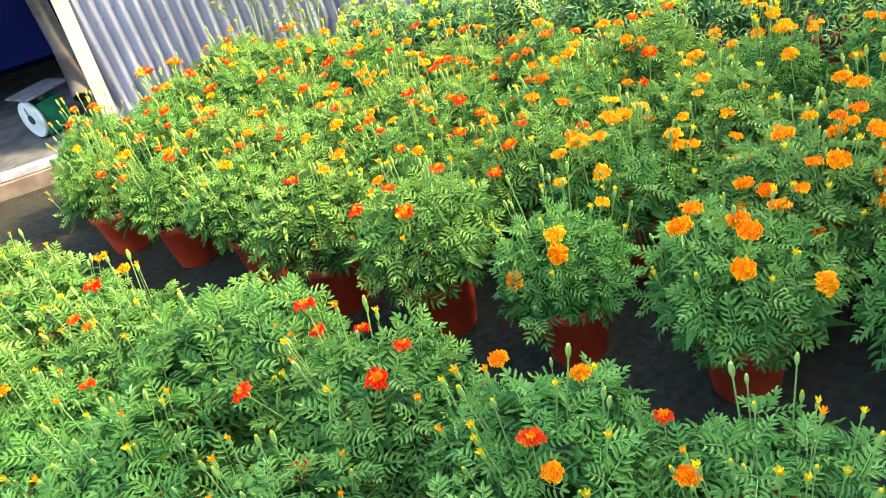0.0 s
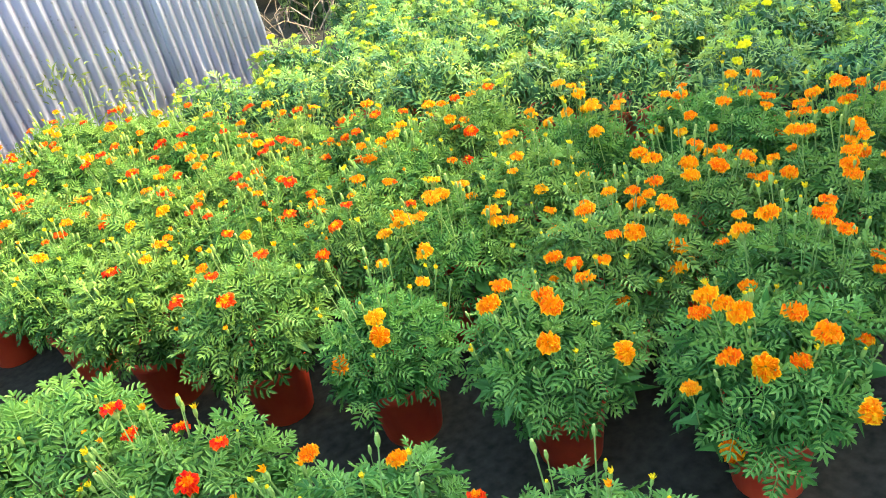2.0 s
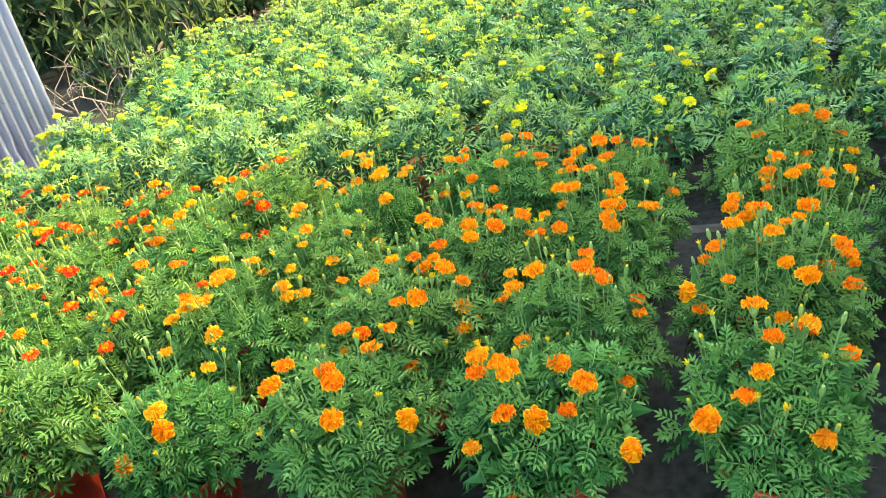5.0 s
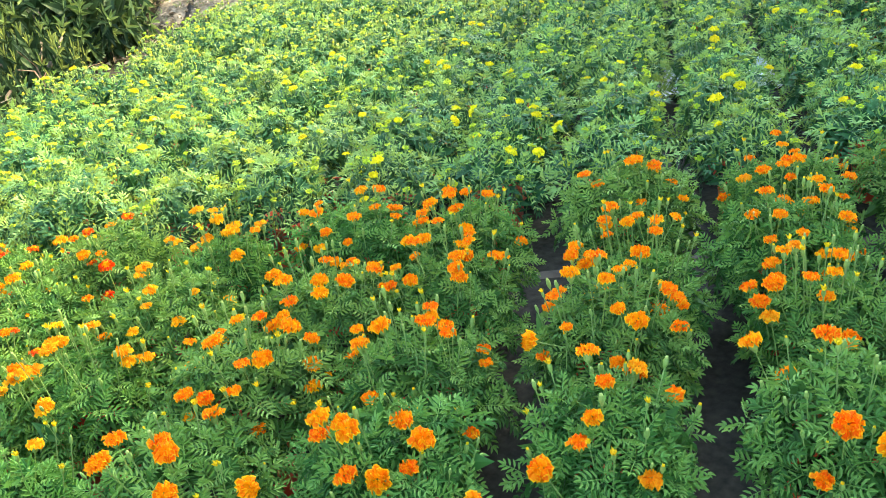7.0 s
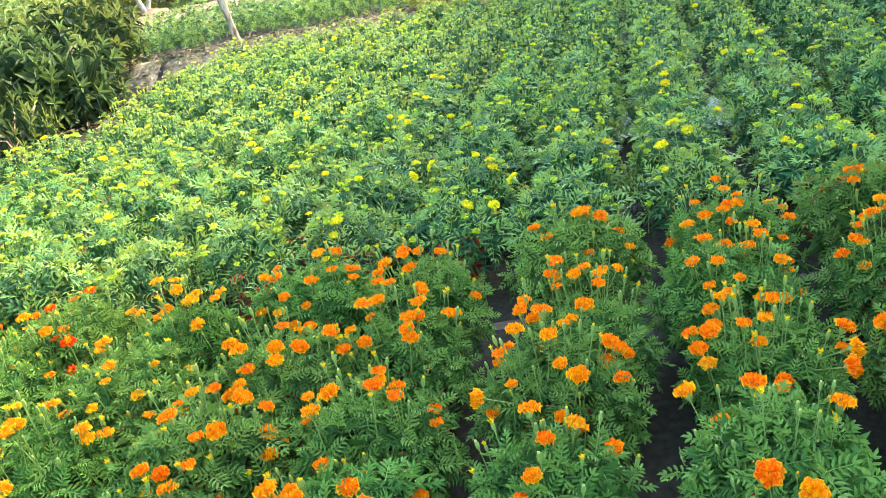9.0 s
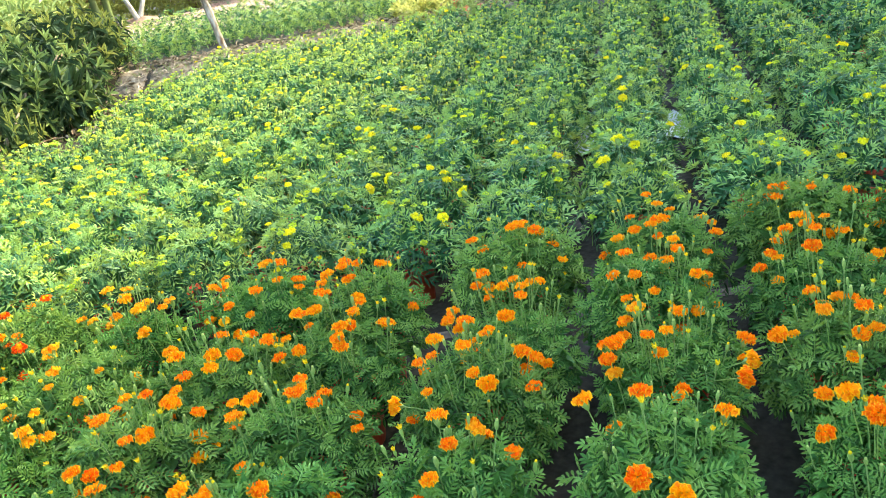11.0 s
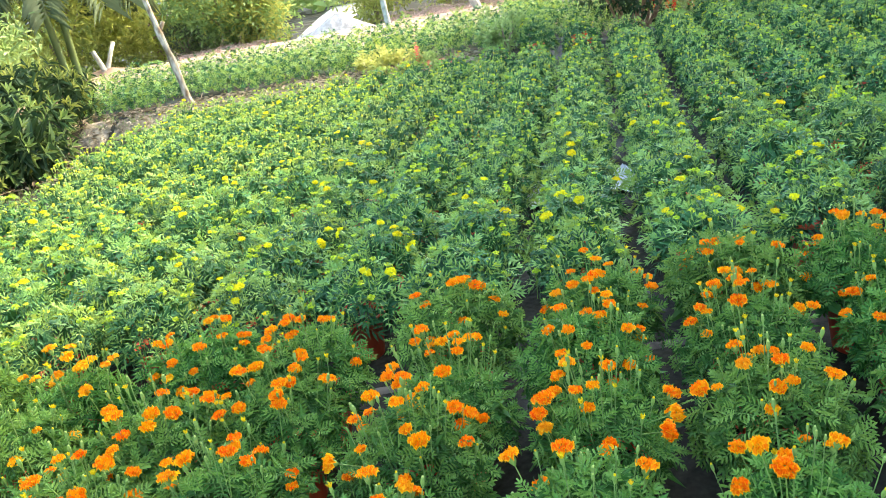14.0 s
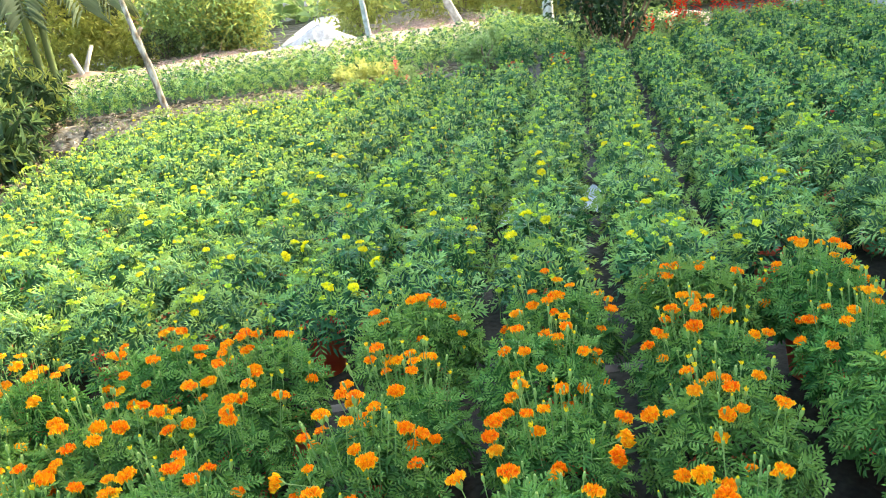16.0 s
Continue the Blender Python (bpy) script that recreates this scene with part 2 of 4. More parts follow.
# ---- flower heads and buds ----
def head_mesh(name, seed, rings, mats, dia, ruffle, calyx=True, cols=(-1, -0.33, 0.33, 1)):
    """A ruffled marigold head: rings of notched petals on a green cup. rings: (count, inner, outer, rise, material)."""
    rng = np.random.default_rng(seed)
    v, f, idx = [], [], []
    R = dia / 2
    for n, r0, r1, z, mi in rings:
        off = rng.uniform(0, 6)
        for i in range(n):
            a = off + 2 * math.pi * i / n + rng.uniform(-0.12, 0.12)
            half = math.pi / n * 1.12
            b = len(v)
            ro = r1 * rng.uniform(0.80, 1.12)
            dz = rng.uniform(-0.16, 0.18)
            for q, (rr, ww, zz) in enumerate(((r0, 0.45, z - 0.12), ((r0 + ro) / 2, 0.85, z + 0.05 + dz * 0.4), (ro * 0.90, 1.0, z - 0.04 + dz), (ro, 0.98, z - 0.10 + dz))):
                for c in cols:
                    aa = a + c * half * ww
                    wav = ruffle * (min(q, 2) / 2) * math.sin(c * 5 + i * 2.1) * 0.19
                    notch = 1 - (0.14 if (q >= 2 and abs(c) > 0.9) else 0)
                    v.append((R * rr * notch * math.cos(aa), R * rr * notch * math.sin(aa), R * (zz + wav)))
            nc = len(cols)
            for q in range(3):
                for c in range(nc - 1):
                    k = b + q * nc + c
                    f.append((k, k + 1, k + nc + 1, k + nc))
                    idx.append(3 if q == 2 else mi)
    if calyx:
        cv, cf = tube([Vector((0.004, 0, -0.15)), Vector((0.003, 0.001, -0.08)), Vector((0, 0, -0.9 * R))], [0.0019, 0.0016, 0.0014], 3, len(v))
        v += cv
        f += cf
        idx += [2] * len(cf)
        cv, cf = lathe([(0.10 * R, -1.15 * R), (0.34 * R, -0.75 * R), (0.42 * R, -0.15 * R), (0.2 * R, 0.05 * R)], 6)
        b = len(v)
        v += cv
        f += [tuple(b + i for i in q) for q in cf]
        idx += [2] * len(cf)
    return mesh_of(name, v, f, [mats[0], mats[1], M_BUD, mats[2]], idx)


RUFFLED = [(10, 0.25, 1.0, -0.10, 0), (9, 0.15, 0.84, 0.04, 0), (8, 0.08, 0.62, 0.14, 1), (6, 0.02, 0.36, 0.20, 1)]
FLAT = [(9, 0.2, 1.0, -0.08, 0), (8, 0.12, 0.78, 0.02, 0), (7, 0.02, 0.42, 0.10, 1)]
DENSE = [(12, 0.3, 1.0, -0.06, 0), (11, 0.2, 0.88, 0.08, 0), (9, 0.1, 0.68, 0.20, 0), (7, 0.05, 0.42, 0.26, 1)]
YOUNG = [(9, 0.2, 1.0, -0.02, 0), (7, 0.1, 0.62, 0.10, 1)]
HEADS = {
    "scarlet": [head_mesh("scarlet_head", 10 + i, r, (M_RED, M_ORANGE, M_RED_RIM), d, 1.3) for i, (r, d) in enumerate(((RUFFLED, 0.046), (FLAT, 0.043), (RUFFLED, 0.038)))],
    "orange": [head_mesh("orange_head", 20 + i, r, (M_ORANGE_DEEP, M_ORANGE, M_ORANGE_RIM), d, 1.2) for i, (r, d) in enumerate(((RUFFLED, 0.052), (DENSE, 0.050), (FLAT, 0.048), (RUFFLED, 0.040)))],
    "amber": [head_mesh("amber_head", 30 + i, r, (M_AMBER, M_AMBER, M_AMBER_RIM), d, 1.2) for i, (r, d) in enumerate(((RUFFLED, 0.048), (DENSE, 0.046), (FLAT, 0.04)))],
    "lemon": [head_mesh("lemon_head", 40 + i, r, (M_LEMON, M_LEMON, M_LEMON), d, 0.8) for i, (r, d) in enumerate(((DENSE, 0.056), (RUFFLED, 0.046)))],
    "lime": [head_mesh("lime_head", 50 + i, YOUNG, (M_LIME, M_LIME, M_LIME), d, 0.6, cols=(-1, 1)) for i, d in enumerate((0.050, 0.040))],
}


M_BUD_PALE = plain_mat("pale_bud", (0.34, 0.46, 0.10), (0.50, 0.58, 0.16), 40, 0.5)


def bud_mesh(name, tip, s, tuft=False):
    prof = [(0.12, -0.3), (0.34, 0.1), (0.50, 0.8), (0.50, 1.5), (0.34, 2.1)]
    v, f = lathe([(r * s, z * s) for r, z in prof], 6)
    idx = [0] * len(f)
    b = len(v)
    if tuft:
        for k in range(7):
            a = 2 * math.pi * k / 7
            w = 0.45
            for r, z, e in ((0.30, 1.8, -w), (0.30, 1.8, w), (0.72 + 0.2 * (k % 3), 2.9 + 0.3 * (k % 2), w * 0.8), (0.66, 3.0 - 0.25 * (k % 3), -w * 0.8)):
                v.append((s * r * math.cos(a + e), s * r * math.sin(a + e), s * z))
            q = b + 4 * k
            f.append((q, q + 1, q + 2, q + 3))
            idx.append(1)
        tv, tf = lathe([(0.34 * s, 1.9 * s), (0.30 * s, 2.7 * s)], 6, False)
        q = len(v)
        v += tv
        f += [tuple(q + i for i in t) for t in tf] + [tuple(q + 6 + i for i in range(6))]
        idx += [1] * (len(tf) + 1)
    else:
        tv, tf = lathe([(0.33 * s, 2.05 * s), (0.30 * s, 2.4 * s), (0.06 * s, 2.6 * s)], 6, False)
        v += tv
        f += [tuple(b + i for i in q) for q in tf]
        idx += [1] * len(tf)
    tv, tf = tube([Vector((0.005, 0, -0.16)), Vector((0.003, 0.002, -0.08)), Vector((0, 0, -0.2 * s))], [0.0019, 0.0017, 0.0015], 3, len(v))
    v += tv
    f += tf
    idx += [2] * len(tf)
    return mesh_of(name, v, f, [M_BUD, tip, M_STEM], idx)


BUDS = [bud_mesh("green_bud", M_BUD_PALE, 0.0098), bud_mesh("small_bud", M_BUD_PALE, 0.0078), bud_mesh("yellow_tipped_bud", M_BUD_TIP, 0.0102), bud_mesh("opening_bud", M_BUD_TIP, 0.0092, True)]
BUDS_RED = BUDS + [bud_mesh("orange_opening_bud", M_ORANGE, 0.0092, True), BUDS[2]]
BUDS_Y = [bud_mesh("lime_bud", M_LIME, 0.0085), bud_mesh("closed_bud", M_BUD, 0.0072)]

# ---- potted marigolds ----
def pot_mesh():
    prof = [(0.072, 0.0), (0.076, 0.004), (0.098, 0.165), (0.108, 0.168), (0.110, 0.195), (0.106, 0.199), (0.099, 0.197), (0.096, 0.16)]
    v, f = lathe(prof, 22)
    return mesh_of("pot", v, f, [M_POT], None, True)


POT = pot_mesh()
sv, sf = lathe([(0.0965, 0.172), (0.05, 0.181), (0.004, 0.184)], 14, False)
SOIL = mesh_of("soil", sv, sf, [M_SOIL])
LEAF_A = leaf_template(4, 0.080, 0.033, 0.0044, 0.35)
LEAF_B = leaf_template(3, 0.098, 0.058, 0.0056, 0.60, False, 52)
LEAF_C = leaf_template(2, 0.080, 0.052, 0.0066, 0.55, False, 48)
FOL = [foliage_mesh("foliage", 100 + i, 54, 8, 0.200, 0.150, 0.420, LEAF_A, 150, (M_LEAF, M_LEAF_YOUNG_LIT)) for i in range(5)]
FOL_HIGH = [foliage_mesh("foliage", 130 + i, 46, 8, 0.165, 0.18, 0.43, LEAF_A, 150, (M_LEAF, M_LEAF_YOUNG_LIT), -0.16) for i in range(3)]
FOL_YF = [foliage_mesh("foliage", 240 + i, 36, 6, 0.205, 0.05, 0.40, LEAF_C, 140, (M_LEAF_Y, M_LEAF_Y_YOUNG_LIT), -0.5) for i in range(4)]
FOL_Y = [foliage_mesh("foliage", 200 + i, 30, 7, 0.198, 0.05, 0.40, LEAF_B, 140, (M_LEAF_Y, M_LEAF_Y_YOUNG_LIT), -0.45) for i in range(4)]
FOL_YH = [foliage_mesh("foliage", 260 + i, 29, 7, 0.195, 0.14, 0.41, LEAF_B, 110, (M_LEAF_Y, M_LEAF_Y_YOUNG_LIT), -0.15) for i in range(3)]


def stalks(seed, n, rx, zt, lift):
    """Places and directions of n flower stalks' tips over the bush."""
    rng = np.random.default_rng(seed)
    tips = []
    for i in range(n):
        r, a = rx * math.sqrt(rng.uniform(0.02, 1.0)), rng.uniform(0, 6.283)
        top = zt - 0.16 * (r / rx) ** 2.5 + rng.uniform(*lift)
        tip = Vector((r * math.cos(a), r * math.sin(a), top))
        tips.append((tip, Vector((tip.x * 1.6, tip.y * 1.6, 0.55)).normalized()))
    return tips


def tilt(tip, d, turn, s=1.0):
    q = Vector((0, 0, 1)).rotation_difference(d)
    return Matrix.Translation(tip) @ q.to_matrix().to_4x4() @ Matrix.Rotation(turn, 4, 'Z') @ Matrix.Scale(s, 4)


def joined_buds(seed, tips):
    """Far buds of one plant, too small to pick apart, as one mesh."""
    rng = random.Random(seed)
    v, f, idx = [], [], []
    for tip, d in tips:
        k = rng.uniform(0.0065, 0.0095)
        m = tilt(tip, (d + Vector((0, 0, 1.0))).normalized(), rng.uniform(0, 6), k)
        pv, pf = lathe([(0.15, -3.0), (0.30, -0.6), (0.85, 0.3), (0.80, 1.4), (0.25, 2.0)], 5)
        b = len(v)
        v += [tuple(m @ Vector(q)) for q in pv]
        f += [tuple(b + i for i in q) for q in pf]
        idx += [1 if 10 <= i < 20 and k > 0.0085 else 0 for i in range(len(pf))]
    return mesh_of("budding_top", v, f, [M_BUD_PALE, M_LIME_PALE], idx)


FAR_BUDS = []


def marigold(x, y, kind, seed, n_head, n_bud, label, group, far=False, high=False, grow=1.0):
    """One potted marigold with its pot, foliage, stalked heads and buds."""
    rng = random.Random(seed)
    tall = kind == "lemon"
    plant = tagged(new("potted_marigold"), label, "potted plant", group)
    plant.location = (x, y, ground_height(x, y))
    plant.rotation_euler = (0, 0, rng.uniform(0, 6.28))
    s = rng.uniform(0.98, 1.12) if tall else rng.uniform(0.92, 1.12)
    pot = link_mesh("pot", POT, plant, "red plastic flower pot")
    if tall and not high:
        pot.scale = (0.82, 0.82, 0.72)
    link_mesh("soil", SOIL, pot, "dark potting soil")
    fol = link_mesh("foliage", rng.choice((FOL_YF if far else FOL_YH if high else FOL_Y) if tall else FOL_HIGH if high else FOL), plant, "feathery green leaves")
    s *= grow
    fol.scale = (s, s, s / grow * rng.uniform(0.94, 1.06))
    fol.rotation_euler = (0, 0, rng.uniform(0, 6.28))
    tips = stalks(seed, n_head + (0 if far else n_bud), 0.20 if tall else 0.19, 0.40 if tall else 0.425, (0.0, 0.05) if tall else (0.01, 0.095))
    if far:
        if len(FAR_BUDS) < 8:
            FAR_BUDS.append(joined_buds(seed, stalks(seed + 7, 20, 0.20, 0.405, (-0.01, 0.025))))
        tagged(link_mesh("budding_top", FAR_BUDS[seed % len(FAR_BUDS)], plant, "pale green flower buds"), kind="stuff")
    for i, (tip, d) in enumerate(tips):
        if i < n_head:
            key = kind
            if tall and rng.random() < (0.95 if far else 0.90):
                key = "lime"
            if kind == "scarlet" and rng.random() < 0.42:
                key = "orange"
            if kind == "orange" and rng.random() < 0.10:
                key = "amber"
            h = link_mesh("flower_head", rng.choice(HEADS[key]), plant)
            dd = (d + Vector((0, 0, 1.3)) + Vector((rng.uniform(-.5, .5), rng.uniform(-.5, .5), 0))).normalized()
            h.matrix_basis = tilt(tip + dd * 0.022, dd, rng.uniform(0, 6), rng.uniform(0.78, 1.10) if not tall else rng.uniform(0.7, 1.02))
        else:
            b = link_mesh("flower_bud", rng.choice(BUDS_Y if tall else BUDS_RED if kind == "scarlet" else BUDS), plant)
            b.matrix_basis = tilt(tip + Vector((0, 0, 0 if tall else 0.028)), (d + Vector((0, 0, 0.8))).normalized(), rng.uniform(0, 6), rng.uniform(0.75, 1.15))
    PLANTS.append(plant)
    return plant


PLANTS = []


def extra_head(key, x, y, z, k):
    """One more head on the plant that stands nearest to a place."""
    plant = min(PLANTS, key=lambda o: (o.location.x - x) ** 2 + (o.location.y - y) ** 2)
    off = Vector((x - plant.location.x, y - plant.location.y, 0))
    off = off.normalized() * min(0.23, off.length)
    tip = Vector((off.x, off.y, z - plant.location.z))
    side = min(1.0, off.length / 0.2) * (1.6 if z < 0.43 else 0.5)
    d = (Vector((0, 0, 1)) + off.normalized() * side).normalized()
    turn = Matrix.Rotation(-plant.rotation_euler.z, 3, 'Z')
    h = link_mesh("flower_head", HEADS[key][k % 2], plant)
    h.matrix_basis = tilt(turn @ tip, turn @ d, k * 1.3, 1.08)


U = Vector((0.68, -0.733))    # along the rows
N = Vector((0.733, 0.68))     # across the rows, away from the path


def place(s, d):
    return U * s + N * d

# ---- ground ----
def ground_height(x, y):
    d, s = N.x * x + N.y * y, U.x * x + U.y * y
    k = min(1.0, max(0.0, (d - 8.7) / 0.7)) * min(1.0, max(0.0, (3.4 - s) / 1.6))
    return 0.28 * k * k * (3 - 2 * k)


def build_ground():
    xs = sorted(set([-400, -120, -50, -25, -12, 60, 120, 400] + [round(-8 + 0.5 * i, 2) for i in range(70)]))
    ys = sorted(set([-400, -120, -50, -25, -12, 60, 120, 400] + [round(-8 + 0.5 * i, 2) for i in range(70)]))
    v = [(x, y, ground_height(x, y)) for y in ys for x in xs]
    w = len(xs)
    f = [(j * w + i, j * w + i + 1, (j + 1) * w + i + 1, (j + 1) * w + i) for j in range(len(ys) - 1) for i in range(w - 1)]
    m, nt, p = node_mat("damp_earth")
    a = world_noise(nt, 2.2, 6)
    b = world_noise(nt, 35, 5)
    c = mixed(nt, a, ramp(nt, b, [(0.3, (0.013, 0.014, 0.010)), (0.75, (0.036, 0.035, 0.024))]), ramp(nt, b, [(0.3, (0.024, 0.023, 0.016)), (0.7, (0.064, 0.060, 0.042))]))
    nt.links.new(c, p.inputs["Base Color"])
    r = nt.nodes.new("ShaderNodeMapRange")
    r.inputs[1].default_value, r.inputs[2].default_value, r.inputs[3].default_value, r.inputs[4].default_value = 0.4, 0.6, 0.5, 0.95
    nt.links.new(a, r.inputs[0])
    nt.links.new(r.outputs[0], p.inputs["Roughness"])
    p.inputs["Specular IOR Level"].default_value = 0.15
    bump(nt, p, b, 0.4, 0.01)
    return tagged(link_mesh("ground", mesh_of("ground", v, f, [m], None, True)), "damp dark earth between the flower pots", "ground", kind="structure")


build_ground()


def box(bm, sx, sy, sz, m):
    r = bmesh.ops.create_cube(bm, size=1.0, matrix=m @ Matrix.Diagonal((sx, sy, sz, 1)))
    return r["verts"]


def bevelled(bm, w, segs=2):
    bmesh.ops.bevel(bm, geom=list(bm.edges), offset=w, segments=segs, profile=0.5, affect='EDGES')


# ---- wall added out of sight to throw shade over the beds ----
M_SHADE_WALL = plain_mat("pale_shade_wall", (0.55, 0.53, 0.48), (0.68, 0.66, 0.60), 3.0, 0.9, bump_s=0.2)


def shade_wall():
    """An added unseen wall right of the beds, highest near, shaping the shade's edge."""
    rows = []
    # heights chosen so that the shadow's edge crosses the beds where wanted
    for d0, h in ((-9.0, 10.9), (-5.0, 9.58), (0.6, 8.75), (1.36, 8.26), (1.70, 7.62), (1.93, 6.96), (3.02, 7.06), (3.66, 6.78), (4.7, 6.48), (6.4, 6.42), (9.6, 6.2)):
        c = place(-0.47 + 0.1 * (d0 - 3) + 6.86, d0 + 4.1)
        rows.append((c, h))
    n = U.normalized() * 0.3
    v, f = [], []
    for c, h in rows:
        v += [(c.x, c.y, -0.1), (c.x, c.y, h), (c.x + n.x, c.y + n.y, h), (c.x + n.x, c.y + n.y, -0.1)]
    for i in range(len(rows) - 1):
        for k in range(4):
            a, b = i * 4 + k, i * 4 + (k + 1) % 4
            f.append((a, b, b + 4, a + 4))
    e = (len(rows) - 1) * 4
    f += [(3, 2, 1, 0), (e, e + 1, e + 2, e + 3)]
    return tagged(link_mesh("shade_wall_right", mesh_of("shade_wall_right", v, f, [M_SHADE_WALL])), "unseen pale wall added to cast shade over the beds", "wall", kind="structure")


shade_wall()

# ---- corrugated sheet ----
SHEET_A, SHEET_B = Vector((-0.77, 4.62)), Vector((1.11, 5.03))


def corrugated(x0, x1, pitch, lift, label):
    """An upright corrugated sheet between x0 and x1 along the line of the fence."""
    m, nt, p = node_mat("galvanised_sheet")
    a = add_noise(nt, 3.0, 5)
    b = add_noise(nt, 40, 4)
    c = mixed(nt, a, (0.31, 0.33, 0.45), (0.44, 0.46, 0.60))
    c = mixed(nt, ramp(nt, b, [(0.62, (0, 0, 0)), (0.8, (1, 1, 1))]), c, (0.20, 0.18, 0.17))
    nt.links.new(c, p.inputs["Base Color"])
    p.inputs["Metallic"].default_value = 0.75
    nt.links.new(ramp(nt, a, [(0.3, (0.30,) * 3), (0.7, (0.5,) * 3)]), p.inputs["Roughness"])
    bump(nt, p, b, 0.12, 0.004)
    d = (SHEET_B - SHEET_A).normalized()
    n = int((x1 - x0) / pitch * 12)
    v, f = [], []
    rows = (0.06, 0.14, 0.24, 0.34, 0.5, 1.2, 2.1)
    for side in (0.0, 0.0012):
        for z in rows:
            for i in range(n + 1):
                x = x0 + (x1 - x0) * i / n
                crush = max(0.0, 0.36 - z) * (0.10 * math.sin(x * 23 + z * 31) + 0.07 * math.sin(x * 57))
                y = 0.20 * pitch * math.sin(2 * math.pi * x / pitch) + side - lift + crush
                y += 0.012 * math.sin(z * 2 + x * 1.7)
                v.append((x, y, z))
    w = n + 1
    per = w * len(rows)
    for j in range(len(rows) - 1):
        for i in range(n):
            a0 = j * w + i
            f.append((a0, a0 + 1, a0 + w + 1, a0 + w))
            b0 = per + a0
            f.append((b0 + w, b0 + w + 1, b0 + 1, b0))
    me = mesh_of("corrugated_sheet", v, f, [m], None, True)
    ob = link_mesh("corrugated_sheet", me)
    ob.location = (SHEET_A.x, SHEET_A.y, 0)
    ob.rotation_euler = (0, 0, math.atan2(d.y, d.x))
    return tagged(ob, label, "metal sheet")


corrugated(0.0, 1.41, 0.066, 0.0, "weathered galvanised corrugated metal sheet standing upright")
corrugated(1.36, 1.93, 0.052, 0.026, "fine-ribbed galvanised metal sheet overlapping its neighbour, crumpled below")

# ---- marigold beds ----
SHEAR = 0.215
rngp = random.Random(7)


def kind_at(s):
    if s < -1.0 + rngp.uniform(-0.12, 0.12):
        return "scarlet"
    if s < -0.68 + rngp.uniform(-0.1, 0.1):
        return "amber"
    return "orange"


LABELS = {
    "scarlet": "potted marigold with scarlet-orange flowers in a red pot",
    "amber": "potted marigold with amber yellow flowers in a red pot",
    "orange": "potted marigold with bright orange flowers in a red pot",
    "lemon": "potted marigold with lime buds and lemon yellow flowers",
}
seed = 1000
FRONT_S = [-3.35, -2.95, -2.54, -2.13, -1.73, -1.33, -0.925, -0.50, -0.06, 0.39, 0.85, 1.31, 1.82, 2.32, 2.80]
FIELD_S = [-3.42, -3.00, -2.60, -2.20, -1.80, -1.40, -0.98, -0.56, -0.13, 0.30, 0.78, 1.29, 1.82, 2.34, 2.86, 3.36, 3.86, 4.36]
for row, d in enumerate((1.75, 2.11, 2.46, 2.80)):
    for s0 in FRONT_S[1 if row == 0 else 0:]:
        s = s0 + SHEAR * (d - 1.75) + (rngp.uniform(-0.06, 0.06) if row else 0)
        dd = d + (rngp.uniform(-0.06, 0.06) if row else 0) + (0.07 if s0 < -2 and row == 0 else 0)
        p = place(s, dd)
        seed += 1
        k = kind_at(s)
        heads = {"scarlet": 11, "amber": 13, "orange": 15}[k] + rngp.randint(-3, 3)
        if row == 0:
            heads = max(3, heads - 9)
        marigold(p.x, p.y, k, seed, heads, rngp.randint(19, 26), LABELS[k], "orange and scarlet marigold bed", high=row == 0)

for row, d in enumerate((1.17, 0.81)):
    for i in range(7 if row == 0 else 5):
        s = (-0.31, -0.70, -1.12, -1.50, -1.90, -2.30, -2.70)[i] - (0.32 if row else 0.0)
        p = place(s + rngp.uniform(-0.02, 0.02), d + (0.06 if row == 0 and i == 0 else 0.0))
        seed += 1
        marigold(p.x, p.y, "scarlet", seed, rngp.randint(1, 4), rngp.randint(19, 26), LABELS["scarlet"], "scarlet marigold bed beside the path", grow=1.14)

for row in range(19):
    d = 3.36 + 0.415 * row
    for s0 in FIELD_S:
        s = s0 + SHEAR * (d - 1.75) + rngp.uniform(-0.025, 0.025)
        left = -2.85 if 4.6 < d < 6.0 else -2.45 if d > 4.4 else -3.0 + (d - 3.3) * 0.5
        right = 2.6 + 0.62 * (d - 3.1)
        if d > 9.5:
            left = 3.3 + (d - 9.5) * 0.8
        elif d > 8.85:
            left = 1.0 + (d - 8.75) * 1.6
        if left + 0.1 < s < right:
            p = place(s, d + rngp.uniform(-0.05, 0.05))
            seed += 1
            marigold(p.x, p.y, "lemon", seed, (rngp.randint(13, 19) if s < 0.1 else rngp.randint(12, 18)) if d < 5.4 else rngp.randint(8, 13) if s < 0.3 else rngp.randint(6, 11), rngp.randint(10, 15), LABELS["lemon"], "yellow marigold field", far=d > 5.4, high=row == 0)

# open heads that stand out, on the plants nearest to them
HIGH = [(1.141, 1.288), (1.150, 1.209), (1.218, 1.075), (0.807, 1.538), (0.903, 1.452), (1.425, 1.425), (1.310, 1.610), (1.655, 0.507), (2.082, 0.286), (2.033, 0.215), (2.177, 1.316)]
MIDDLE = [(1.567, 1.735), (1.204, 0.887), (1.227, 1.626), (1.863, 0.771), (2.094, 0.824), (1.706, 0.449), (2.770, 0.599), (2.031, 1.884), (1.652, 1.027), (1.268, 1.197), (2.006, 1.246), (2.289, 0.511), (1.806, 0.998), (0.863, 1.412)]
LOW = [(0.613, 1.743), (1.708, 0.947), (1.669, 1.216), (2.177, 0.530), (2.255, 0.546)]
